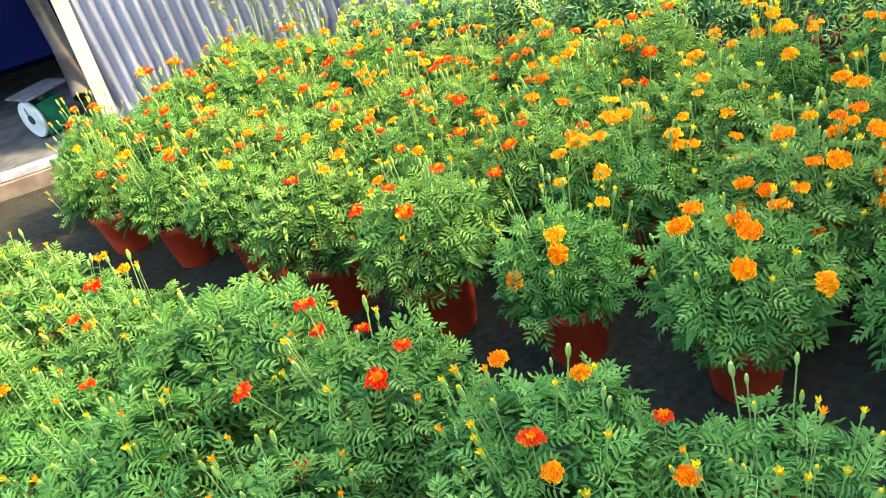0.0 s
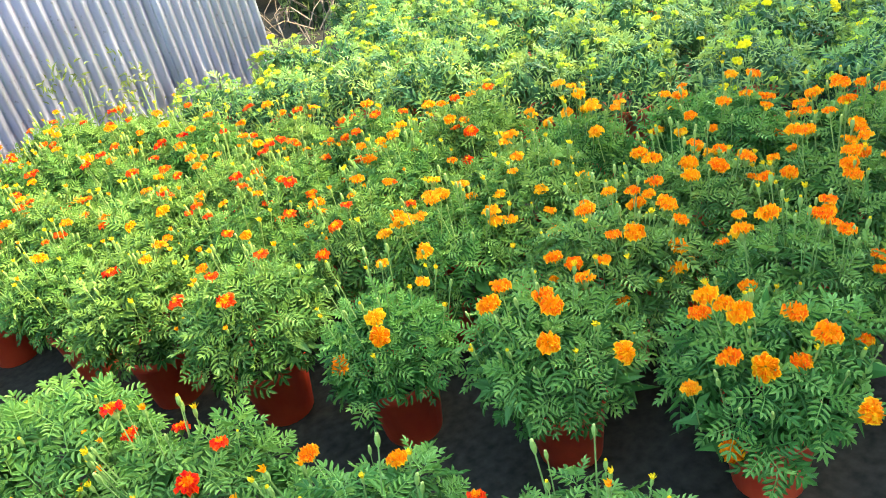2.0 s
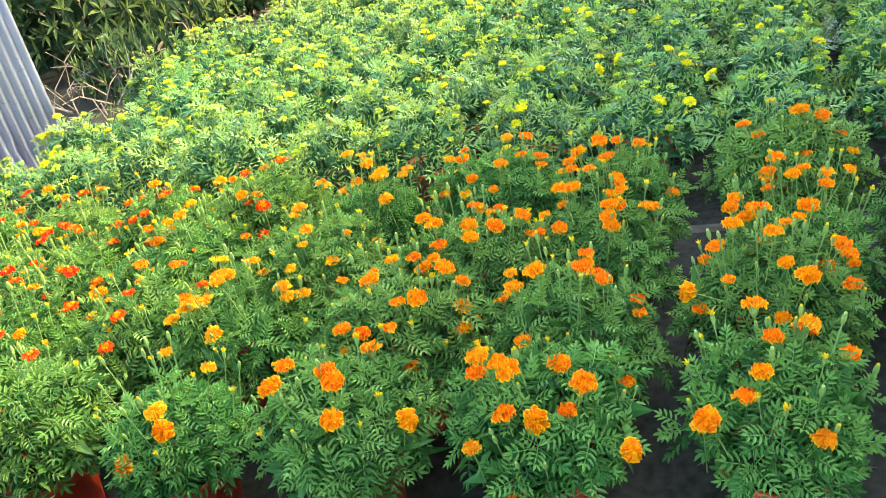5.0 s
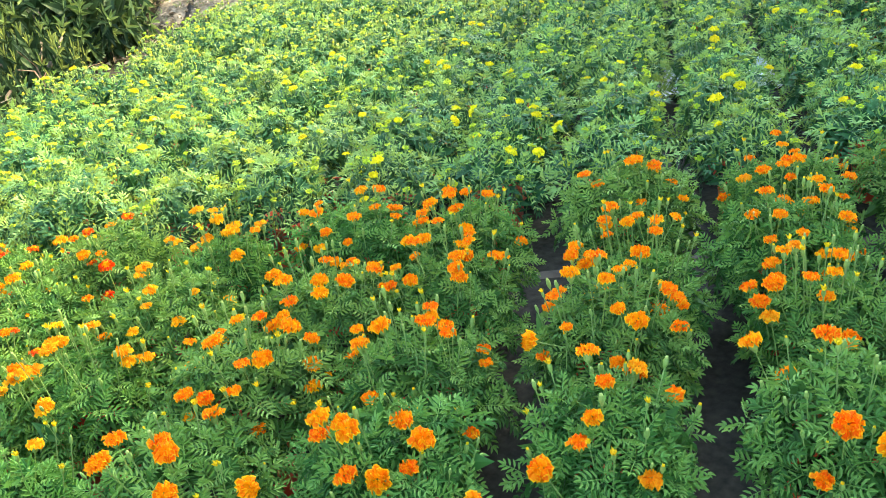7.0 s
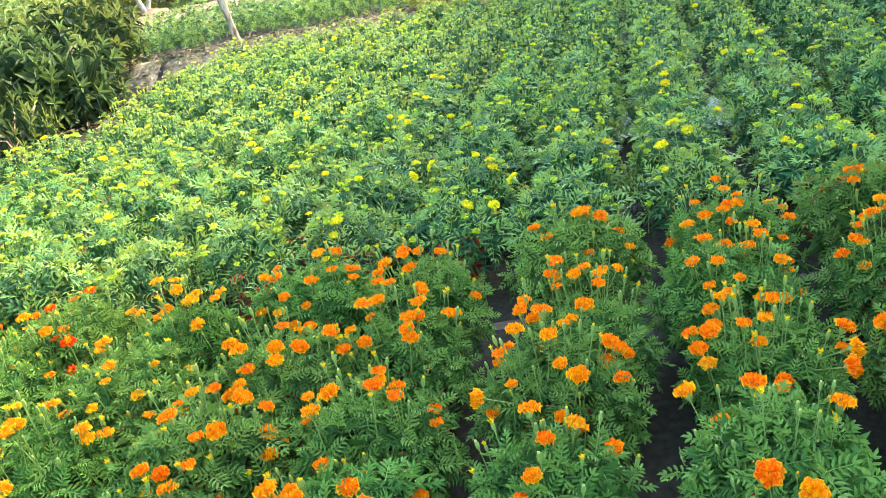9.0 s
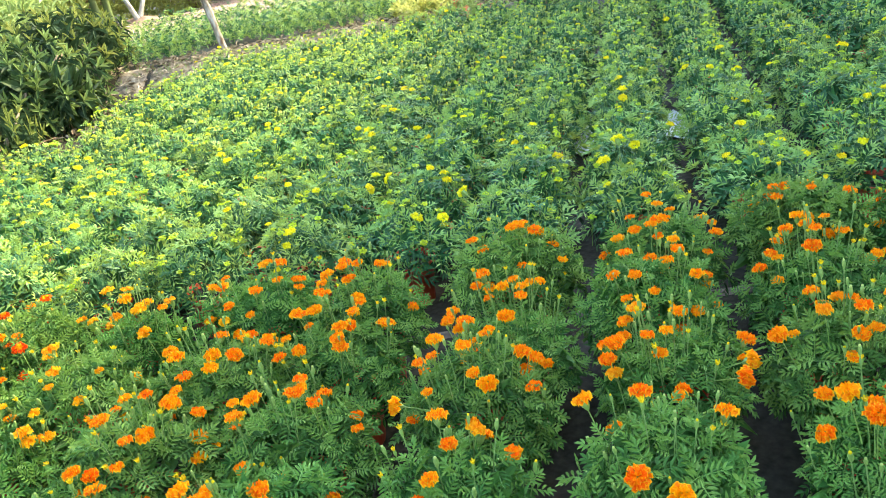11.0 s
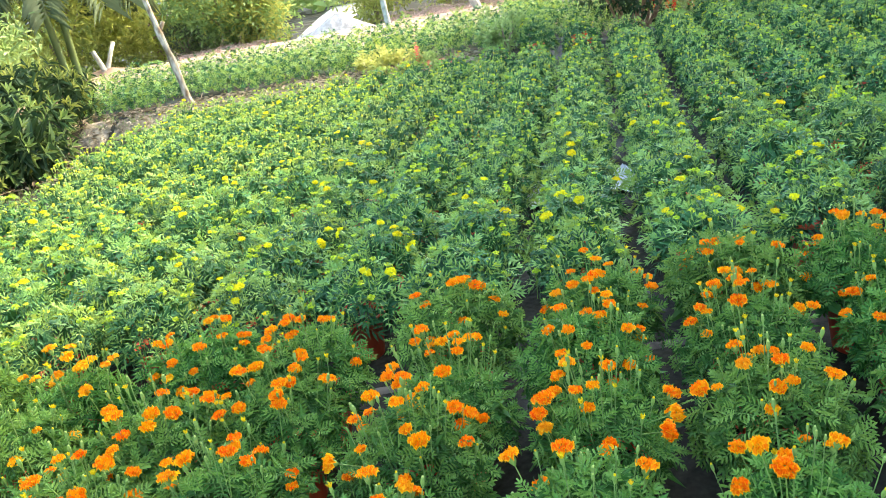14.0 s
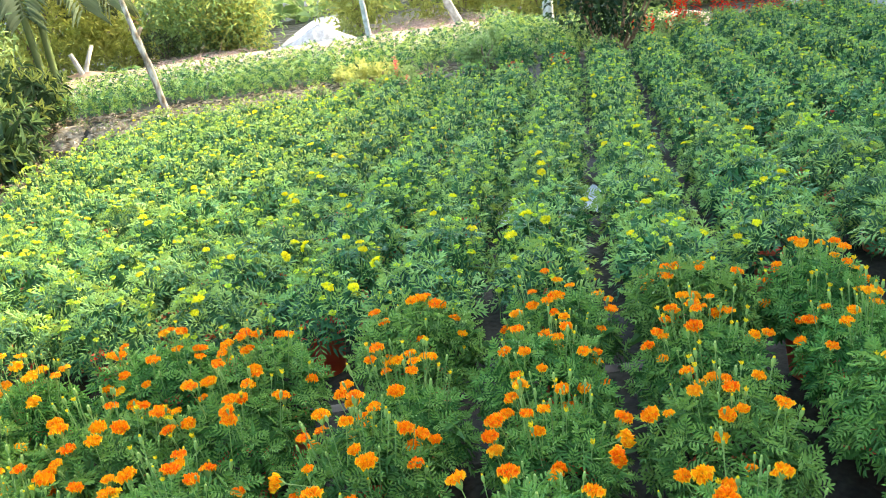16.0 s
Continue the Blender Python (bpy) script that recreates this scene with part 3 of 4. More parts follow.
for k, (z, spots) in enumerate(((0.515, HIGH), (0.465, MIDDLE), (0.405, LOW))):
    for i, (x, y) in enumerate(spots):
        extra_head("orange", x, y, z, i + k)
for i, (x, y, z) in enumerate(((0.99, 1.34, 0.42), (1.152, 1.148, 0.423), (1.07, 1.15, 0.26), (0.515, 1.818, 0.322), (1.261, 1.012, 0.354))):
    extra_head("orange", x, y, z, i)
for i, (x, y, z) in enumerate(((0.336, 2.035, 0.478), (0.224, 2.142, 0.470), (0.058, 1.732, 0.520), (-0.105, 1.589, 0.473), (0.154, 1.502, 0.457), (0.749, 2.946, 0.465), (1.229, 2.480, 0.455))):
    extra_head("scarlet", x, y, z, i)
for i, (x, y, z) in enumerate(((2.774, 2.487, 0.402), (2.883, 2.485, 0.414), (2.647, 2.074, 0.38), (2.877, 2.039, 0.405), (3.328, 1.555, 0.52), (3.146, 1.510, 0.495), (5.09, 1.273, 0.453))):
    extra_head("lemon", x, y, z, 0)

# ---- strips of ground ----
M_CEMENT = plain_mat("worn_cement", (0.05, 0.043, 0.032), (0.17, 0.145, 0.11), 9, 0.9, bump_s=0.4)
M_PINK_EARTH = plain_mat("dry_pink_earth", (0.24, 0.165, 0.12), (0.46, 0.34, 0.26), 5, 0.95, bump_s=0.7, bump_d=0.03)
M_SAND = plain_mat("white_sand", (0.36, 0.34, 0.31), (0.50, 0.48, 0.44), 12, 0.95, bump_s=0.6, bump_d=0.03)
M_GRAVEL = plain_mat("pale_litter", (0.10, 0.083, 0.055), (0.34, 0.29, 0.20), 14, 0.95, bump_s=0.9, bump_d=0.02)


def strip(name, s0, s1, d0, d1, lift, rise, mat, label, seed, n=26, m=6, category="ground", uneven=0.3, shear=0.0):
    """An uneven sheet over the ground between s0..s1 and d0..d1, humped by rise in its middle."""
    rng = np.random.default_rng(seed)
    v, f = [], []
    for j in range(m + 1):
        for i in range(n + 1):
            a, b = i / n, j / m
            wob = uneven * (d1 - d0) * 0.25 * math.sin(a * 17 + seed) * (1 if j in (0, m) else 0)
            d = d0 + (d1 - d0) * b + wob
            p = place(s0 + (s1 - s0) * a + shear * (d - d0), d)
            hump = math.sin(math.pi * b) * math.sin(math.pi * min(1, max(0, a))) ** 0.3 if 0 < b < 1 else 0
            edge = 0 if (j in (0, m) or i in (0, n)) else 1
            z = ground_height(p.x, p.y) + (lift if edge else -0.02) + rise * hump * (0.8 + 0.4 * rng.random())
            v.append((p.x, p.y, z))
    w = n + 1
    for j in range(m):
        for i in range(n):
            f.append((j * w + i, j * w + i + 1, (j + 1) * w + i + 1, (j + 1) * w + i))
    return tagged(link_mesh(name, mesh_of(name, v, f, [mat], None, True)), label, category, kind="structure")


strip("cement_edge", -1.2, 4.2, 3.00, 3.08, 0.008, 0.004, M_CEMENT, "worn cement edge between the two marigold beds", 3, 40, 3, uneven=0.2)
strip("litter_strip", -2.9, 1.3, 9.05, 9.62, 0.006, 0.0, M_GRAVEL, "pale leaf litter on the bank behind the field", 4, 40, 6)
strip("ditch_bed", -3.3, -2.95, 8.5, 9.5, 0.012, 0.02, M_GRAVEL, "pale gravel and litter in the shallow ditch", 6, 8, 22, uneven=0.0)
strip("sand_track", -1.75, -0.75, 15.4, 24.0, 0.03, 0.05, M_SAND, "white sandy track leading away between the trees", 9, 10, 24)
strip("earth_bank", -7.0, 6.0, 11.9, 15.5, 0.02, 0.12, M_PINK_EARTH, "dry pinkish earth bank behind the second bed", 8, 50, 10)

# ---- dark shed beside the sheet ----
M_TARP = plain_mat("navy_tarpaulin", (0.001, 0.003, 0.030), (0.003, 0.006, 0.055), 5, 0.85, bump_s=0.3, bump_d=0.02, spec=0.08)
M_STEEL = plain_mat("dull_steel", (0.20, 0.20, 0.21), (0.34, 0.34, 0.35), 12, 0.45, metal=0.6)
M_GREEN_PAINT = plain_mat("green_enamel", (0.010, 0.16, 0.075), (0.016, 0.22, 0.105), 14, 0.4)
M_DIAL = plain_mat("dial_face", (0.60, 0.62, 0.60), (0.72, 0.74, 0.72), 20, 0.4)
M_DARK = plain_mat("dark_print", (0.02, 0.03, 0.03), (0.04, 0.05, 0.05), 20, 0.5)
M_PIPE = plain_mat("grey_plastic_pipe", (0.060, 0.048, 0.040), (0.12, 0.10, 0.085), 10, 0.7, spec=0.2)
M_FLOOR = plain_mat("dusty_cement", (0.07, 0.068, 0.062), (0.14, 0.135, 0.125), 8, 0.9, bump_s=0.3)
M_LEDGE = plain_mat("brown_earth_face", (0.22, 0.14, 0.09), (0.36, 0.25, 0.17), 9, 0.95, bump_s=0.6)


def slab(name, x0, x1, y0, y1, z0, z1, mat, label, category, w=0.012):
    bm = bmesh.new()
    box(bm, x1 - x0, y1 - y0, z1 - z0, Matrix.Translation(((x0 + x1) / 2, (y0 + y1) / 2, (z0 + z1) / 2)))
    bevelled(bm, w)
    return tagged(part(name, bm, mat, None), label, category, kind="structure")


slab("shed_floor", -4.6, -0.98, 4.50, 7.0, -0.05, 0.12, M_FLOOR, "worn grey cement floor of the dark shed", "floor")
slab("shed_floor_edge", -4.6, -0.98, 4.44, 4.497, 0.085, 0.123, M_SAND, "white painted edge of the shed floor", "kerb", 0.005)
slab("shed_step", -4.6, -0.98, 4.425, 4.497, -0.05, 0.083, M_LEDGE, "brown earth face below the shed floor", "kerb", 0.005)
slab("shed_wall_right", -0.80, -0.74, 4.86, 6.69, 0.0, 2.6, M_TARP, "navy blue tarpaulin side of the shed", "wall")
slab("shed_wall_back", -4.6, -0.7, 6.7, 6.8, 0.0, 2.6, M_TARP, "navy blue tarpaulin wall of the shed", "wall")
slab("shed_wall_side", -4.7, -4.605, 4.45, 6.8, 0.0, 2.6, M_TARP, "navy blue tarpaulin side of the shed", "wall")
slab("shed_roof", -4.75, -0.8, 4.3, 6.85, 2.61, 2.66, M_TARP, "dark tarpaulin roof of the shed", "roof")
slab("shed_curtain", -4.6, -0.95, 5.35, 5.40, 0.42, 2.6, M_TARP, "navy blue tarpaulin hanging inside the shed", "curtain")


def weighing_scale(x, y, z, turn):
    ob = tagged(new("weighing_scale"), "green platform weighing scale with a round white dial", "scale")
    ob.location = (x, y, z)
    ob.rotation_euler = (0, 0, turn)
    bm = bmesh.new()
    box(bm, 0.20, 0.17, 0.20, Matrix.Translation((0, 0, 0.115)))
    bmesh.ops.scale(bm, vec=(0.86, 0.9, 1), verts=[q for q in bm.verts if q.co.z > 0.1])
    bevelled(bm, 0.012)
    part("body", bm, M_GREEN_PAINT, ob, "green enamelled steel body")
    for sx in (-0.075, 0.075):
        for sy in (-0.06, 0.06):
            v, f = lathe([(0.012, 0.0), (0.014, 0.004), (0.012, 0.02)], 8)
            link_mesh("foot", mesh_of("foot", v, f, [M_DARK]), ob).location = (sx, sy, 0)
    v, f = lathe([(0.02, 0.0), (0.02, 0.055)], 10)
    link_mesh("post", mesh_of("post", v, f, [M_STEEL]), ob).location = (0, 0, 0.21)
    bm = bmesh.new()
    box(bm, 0.30, 0.26, 0.014, Matrix.Translation((0.0, 0, 0.272)))
    bevelled(bm, 0.005)
    part("platform", bm, M_STEEL, ob, "dull steel weighing platform")
    v, f = lathe([(0.115, 0.0), (0.122, 0.012), (0.118, 0.026), (0.108, 0.026), (0.004, 0.022)], 30)
    dial = link_mesh("dial", mesh_of("dial", v, f, [M_DIAL], None, True), ob, "round white dial")
    dial.matrix_basis = Matrix.Translation((-0.10, 0, 0.128)) @ Matrix.Rotation(-math.pi / 2, 4, 'Y')
    v, f = lathe([(0.03, 0.0), (0.03, 0.006), (0.004, 0.008)], 14)
    link_mesh("hub", mesh_of("hub", v, f, [M_DARK]), dial).location = (0, 0, 0.024)
    bm = bmesh.new()
    box(bm, 0.085, 0.006, 0.003, Matrix.Translation((0.04, 0, 0.0315)))
    part("pointer", bm, M_DARK, dial)
    return ob


weighing_scale(-1.17, 4.92, 0.12, 0.74).scale = (0.88, 0.88, 0.88)


def rain_pipe():
    pts = [Vector(q) for q in ((-0.885, 4.58, 0.33), (-0.887, 4.62, 0.37), (-0.889, 4.67, 0.45), (-0.889, 4.70, 0.6), (-0.889, 4.705, 1.4), (-0.889, 4.71, 2.2))]
    v, f = tube(pts, [0.046] * 6, 14)
    v2, f2 = tube(pts, [0.040] * 6, 14, len(v))
    f = f[:-1] + [tuple(reversed(q)) for q in f2[:-1]]
    v += v2
    f += [(k, (k + 1) % 14, 84 + (k + 1) % 14, 84 + k) for k in range(14)]
    return tagged(link_mesh("rain_pipe", mesh_of("rain_pipe", v, f, [M_PIPE], None, True)), "grey plastic rain pipe with an open mouth beside the metal sheet", "pipe")


rain_pipe()


def flashing():
    """A folded pale strip down the free edge of the sheet."""
    bm = bmesh.new()
    box(bm, 0.075, 0.012, 2.05, Matrix.Translation((0.016, -0.026, 1.085)) @ Matrix.Rotation(radians(3.5), 4, 'Y'))
    bevelled(bm, 0.004)
    ob = part("edge_strip", bm, M_CREAM, None)
    d = SHEET_B - SHEET_A
    ob.location = (SHEET_A.x, SHEET_A.y, 0)
    ob.rotation_euler = (0, 0, math.atan2(d.y, d.x))
    return tagged(ob, "cream metal strip along the edge of the corrugated sheet", "metal strip")


M_CREAM = plain_mat("cream_paint", (0.38, 0.33, 0.27), (0.54, 0.49, 0.42), 8, 0.6, bump_s=0.1)
flashing()

M_SACK = plain_mat("white_plastic", (0.55, 0.55, 0.56), (0.75, 0.75, 0.76), 15, 0.4, bump_s=0.3)


# scraps lying in the alleys
def scrap(x, y, r, seed):
    rng = np.random.default_rng(seed)
    v, f = [], []
    for j in range(4):
        for k in range(12):
            a = 2 * math.pi * k / 12
            q = r * (1 - j / 3.2) * (1 + 0.25 * math.sin(3 * a + seed))
            v.append((q * math.cos(a) * 1.3, q * math.sin(a) * 0.7, 0.004 + 0.05 * (j / 3) + rng.uniform(0, 0.02)))
    for j in range(3):
        for k in range(12):
            a, b = j * 12 + k, j * 12 + (k + 1) % 12
            f.append((a, b, b + 12, a + 12))
    f.append(tuple(36 + k for k in range(12)))
    ob = link_mesh("plastic_sack", mesh_of("plastic_sack", v, f, [M_SACK]))
    ob.scale = (1.25, 1.25, 2.0)
    ob.location = (x, y, ground_height(x, y))
    ob.rotation_euler = (0, 0, 0.6)
    return tagged(ob, "crumpled white plastic sack lying between the rows", "sack")


for i, s in enumerate((1.24, 1.74)):
    p = place(s, 4.98)
    scrap(p.x, p.y, 0.13, i + 1)

# ---- leafy shrubs and trees ----
def lance(length, width, fold=0.12):
    v = np.array([(0, 0, 0), (width, length * 0.35, fold * length), (width * 0.8, length * 0.7, fold * length * 0.4), (0, length, -fold * length),
                  (-width * 0.8, length * 0.7, fold * length * 0.4), (-width, length * 0.35, fold * length)])
    return v, [(0, 1, 2, 3), (0, 3, 4, 5)]


def crown_mesh(name, seed, size, clumps, per, leaf, mat, clump_r=0.16, droop=0.2, hollow=0.45):
    """Leaves in whorled clumps over an uneven rounded crown, its base at z = 0."""
    rng = np.random.default_rng(seed)
    sx, sy, sz = size
    v, f = [], []
    cs = rng.normal(size=(clumps, 3))
    cs /= np.linalg.norm(cs, axis=1)[:, None]
    cs *= rng.uniform(hollow, 1.0, clumps)[:, None] ** 0.6
    lobes = 1 + 0.16 * np.sin(cs[:, 0] * 5 + seed) + 0.14 * np.sin(cs[:, 1] * 6 + seed * 2)
    cs *= lobes[:, None]
    cen = cs * np.array([sx, sy, sz / 2]) + np.array([0, 0, sz / 2])
    for c, o in zip(cen, cs):
        d = rng.normal(size=(per, 3)) * 0.75 + o * 0.7 + np.array([0, 0, 0.35 - droop])
        up = np.tile(np.array([0, 0, 1.0]), (per, 1)) + rng.uniform(-0.5, 0.5, (per, 3))
        org = c + rng.normal(size=(per, 3)) * clump_r * 0.35
        scatter(leaf, org, d, up, rng.uniform(0.7, 1.15, per), v, f)
    return mesh_of(name, v, f, [mat])


M_BARK = plain_mat("grey_brown_bark", (0.20, 0.15, 0.10), (0.34, 0.28, 0.20), 14, 0.9, bump_s=0.6, bump_d=0.01, stretch=(1, 1, 0.25))
M_PALE_BARK = plain_mat("pale_blotched_bark", (0.16, 0.105, 0.055), (0.56, 0.50, 0.39), 22, 0.85, bump_s=0.5, stretch=(1, 1, 0.4))
M_LIME_WASH = plain_mat("lime_washed_bark", (0.34, 0.33, 0.29), (0.58, 0.57, 0.53), 13, 0.9, bump_s=0.4)
M_GREEN_STEM = plain_mat("green_palm_stem", (0.06, 0.10, 0.03), (0.14, 0.20, 0.06), 6, 0.6, bump_s=0.2, stretch=(1, 1, 0.2))
M_SHRUB = leaf_mat("long_shrub_leaf", (0.008, 0.030, 0.012), (0.060, 0.110, 0.036), 0.6, 0.12, 0.25)
M_SHRUB_GOLD = leaf_mat("golden_shrub_leaf", (0.10, 0.16, 0.03), (0.34, 0.38, 0.08), 0.45, 0.15)
# sun on the shoot tips, put into the leaf colour
M_SHRUB_SUNLIT = leaf_mat("sunlit_shrub_tip", (0.10, 0.17, 0.04), (0.27, 0.35, 0.10), 0.45, 0.15)
M_WOOD = leaf_mat("tree_leaf", (0.07, 0.13, 0.045), (0.29, 0.39, 0.13), 0.45, 0.5)
M_PALM = leaf_mat("grey_green_frond", (0.04, 0.07, 0.03), (0.15, 0.19, 0.10), 0.5, 0.3)
M_WOOD_LIME = leaf_mat("light_tree_leaf", (0.17, 0.21, 0.05), (0.46, 0.48, 0.13), 0.5, 0.5)
M_DRY = plain_mat("dry_straw", (0.44, 0.27, 0.20), (0.68, 0.50, 0.40), 20, 0.95)
M_TWIG = plain_mat("dry_twig", (0.17, 0.10, 0.05), (0.34, 0.21, 0.12), 20, 0.9)


def trunk_mesh(name, pts, radii, mat, segs=9):
    v, f = tube([Vector(p) for p in pts], radii, segs)
    return mesh_of(name, v, f, [mat], None, True)


def whorled_shrub(x, y, z, size, shoots, mats, seed, label):
    """A shrub of leafy shoots, each ending in a whorl of long narrow leaves, sunlight painted into the tips and shade
    into the dark inside.
    """
    ob = tagged(new("shrub"), label, "shrub")
    ob.location = (x, y, z)
    rng = random.Random(seed)
    for i in range(7):
        a = 6.283 * i / 7 + rng.uniform(-0.3, 0.3)
        tip = (size[0] * 0.7 * math.cos(a), size[1] * 0.7 * math.sin(a), size[2] * rng.uniform(0.5, 0.8))
        link_mesh("stem", trunk_mesh("stem", [(0.05 * math.cos(a), 0.05 * math.sin(a), -0.03), (tip[0] * 0.4, tip[1] * 0.4, tip[2] * 0.5), tip], [0.022, 0.016, 0.008], M_BARK, 6), ob)
    c = link_mesh("crown", foliage_mesh("crown", seed, shoots, 10, 1.0, 0.05, size[2], LEAF_LONG, shoots * 4, mats, -0.45, 0.11, 3.2), ob)
    c.scale = (size[0], size[1], 1.0)
    return ob


def shrub(x, y, z, size, clumps, per, leaf, mat, seed, label, name="shrub", category="shrub", lift=0.1, stems=6, bark=None, clump_r=0.16, thick=1.0):
    ob = tagged(new(name), label, category)
    ob.location = (x, y, z)
    rng = random.Random(seed)
    for i in range(stems):
        a = 6.283 * i / stems + rng.uniform(-0.3, 0.3)
        r = 0.55 * rng.uniform(0.6, 1.1)
        tip = (size[0] * r * math.cos(a), size[1] * r * math.sin(a), lift + size[2] * rng.uniform(0.5, 0.75))
        pts = [(0.05 * math.cos(a), 0.05 * math.sin(a), -0.03), (tip[0] * 0.35, tip[1] * 0.35, tip[2] * 0.5), tip]
        link_mesh("stem", trunk_mesh("stem", pts, [0.022 * thick, 0.016 * thick, 0.008 * thick], bark or M_BARK, 6), ob)
    c = link_mesh("crown", crown_mesh("crown", seed, size, clumps, per, leaf, mat, clump_r), ob)
    c.location = (0, 0, lift)
    return ob


def tree(x, y, z, pts, radii, limbs, crown, mat, leafmat, seed, label, clumps=120, per=14, leaf=None, segs=10):
    """A tree: a tapered trunk, limbs given as (points, radii), and a crown (centre, size)."""
    ob = tagged(new("tree"), label, "tree")
    ob.location = (x, y, z)
    link_mesh("trunk", trunk_mesh("trunk", pts, radii, mat, segs), ob)
    for lp, lr in limbs:
        link_mesh("limb", trunk_mesh("limb", lp, lr, mat, 7), ob)
    if crown:
        c = link_mesh("crown", crown_mesh("crown", seed, crown[1], clumps, per, leaf or LEAF_TREE, leafmat, 0.3), ob)
        c.location = crown[0]
    return ob


LEAF_TREE = lance(0.16, 0.034)
LEAF_WOOD = lance(0.13, 0.020)
LEAF_LONG = lance(0.19, 0.021, 0.10)
LEAF_SMALL = lance(0.07, 0.014)


def at_sd(s, d):
    p = place(s, d)
    return p.x, p.y, ground_height(p.x, p.y)


# shrubs beside the ditch
for s, d, size, n, gold, sd in ((-3.85, 8.1, (0.85, 0.85, 0.95), 150, False, 1), (-3.95, 9.55, (0.80, 0.75, 0.80), 120, True, 2), (-3.55, 6.95, (0.45, 0.45, 0.55), 55, True, 3),
                                (-4.5, 6.9, (0.8, 0.8, 1.25), 130, False, 4), (-3.45, 5.9, (0.40, 0.40, 0.42), 40, False, 5), (-3.45, 8.15, (0.34, 0.34, 0.40), 36, True, 6)):
    x, y, z = at_sd(s, d)
    whorled_shrub(x, y, z, size, n, (M_SHRUB, M_SHRUB_GOLD if gold else M_SHRUB_SUNLIT), 300 + sd,
                  "golden-tipped shrub with long narrow leaves" if gold else "dark green shrub with long narrow leaves beside the ditch")

# trees at the far end of the field
x, y, z = 5.63, 8.14, 0.28
tree(x, y, z, [(0.03, -0.05, -0.1), (0, 0, 0.05), (-0.015, 0.01, 0.25), (-0.045, 0.02, 0.5), (-0.06, 0.03, 0.62), (-0.10, 0.05, 0.85), (-0.115, 0.06, 1.0), (-0.17, 0.08, 1.4), (-0.3, 0.1, 2.2), (-0.42, 0.1, 3.2)], [0.068, 0.044, 0.034, 0.044, 0.031, 0.040, 0.027, 0.028, 0.024, 0.018],
     [([(-0.1, 0.05, 0.85), (-0.05, 0.04, 0.91), (-0.02, 0.03, 0.95)], [0.03, 0.024, 0.018]), ([(-0.3, 0.1, 2.2), (0.2, 0.1, 2.9), (0.5, 0.1, 3.4)], [0.03, 0.02, 0.012])],
     ((-0.3, 0.1, 2.6), (1.3, 1.2, 1.6)), M_PALE_BARK, M_WOOD, 11, "slim tree with pale blotched bark at the end of the field", clumps=40)
tree(8.95, 8.0, 0.28, [(0.03, 0, -0.1), (0, 0, 0.1), (-0.03, 0.02, 0.8), (-0.10, 0.05, 1.7), (-0.2, 0.1, 3.0)], [0.06, 0.045, 0.04, 0.036, 0.03],
     [([(-0.1, 0.05, 1.7), (0.2, 0, 2.2), (0.4, 0, 2.9)], [0.03, 0.02, 0.012])], ((-0.1, 0.1, 2.4), (1.2, 1.2, 1.5)), M_LIME_WASH, M_WOOD, 12,
     "slim tree with a white lime-washed trunk", clumps=40)
tree(11.48, 8.31, 0.28, [(0.1, 0, -0.1), (0, 0.05, 0.1), (-0.25, 0.1, 0.55), (-0.4, 0.1, 1.1), (-0.45, 0.1, 2.6)], [0.09, 0.075, 0.065, 0.055, 0.04],
     [([(-0.4, 0.1, 1.1), (0.1, 0.1, 2.4), (0.3, 0.1, 5.0)], [0.05, 0.04, 0.02])], None, M_LIME_WASH, M_WOOD, 13, "leaning tree with a pale trunk beyond the second bed")
tree(11.9, 6.9, 0.28, [(0, 0, -0.1), (0, 0, 0.15), (0.02, 0, 0.45), (0.02, 0, 1.6), (0.05, 0, 3)], [0.10, 0.085, 0.08, 0.075, 0.06],
     [([(0.02, 0, 1.6), (-0.3, 0, 3.4), (-0.6, 0, 6.0)], [0.07, 0.05, 0.02])], None, M_LIME_WASH, M_WOOD, 14, "tree with a thick white lime-washed trunk")
tree(7.2, 13.15, 0.28, [(0, 0, -0.1), (0.0, 0, 0.08), (-0.05, 0, 0.27), (-0.12, 0.02, 0.52)], [0.06, 0.055, 0.042, 0.036],
     [([(0.0, 0, 0.1), (0.12, 0, 0.34), (0.27, 0, 0.60)], [0.045, 0.038, 0.034])], None, M_LIME_WASH, M_WOOD, 15, "forked white lime-washed tree stump")
x, y, z = at_sd(-4.55, 16.9)
tree(x, y, z, [(0.02, 0, -0.1), (0, 0, 0.2), (-0.03, 0, 1.4), (-0.05, 0, 3.2), (-0.05, 0, 5.0)], [0.15, 0.12, 0.11, 0.10, 0.09], [], None, M_TWIG, M_WOOD, 16, "tall brown trunk standing among the bushes")
shrub(8.9, 13.3, 0.30, (0.38, 0.36, 0.55), 46, 18, LEAF_SMALL, M_PALM, 343, "feathery grey-green shrub on the bank", stems=5, lift=0.03, clump_r=0.12)
# low many-stemmed tree at the right end
st = tagged(new("tree"), "low many-stemmed tree with dark bare stems and a leafy crown", "tree")
st.location = (10.25, 4.85, at_sd(3.37, 10.8)[2])
rs = random.Random(5)
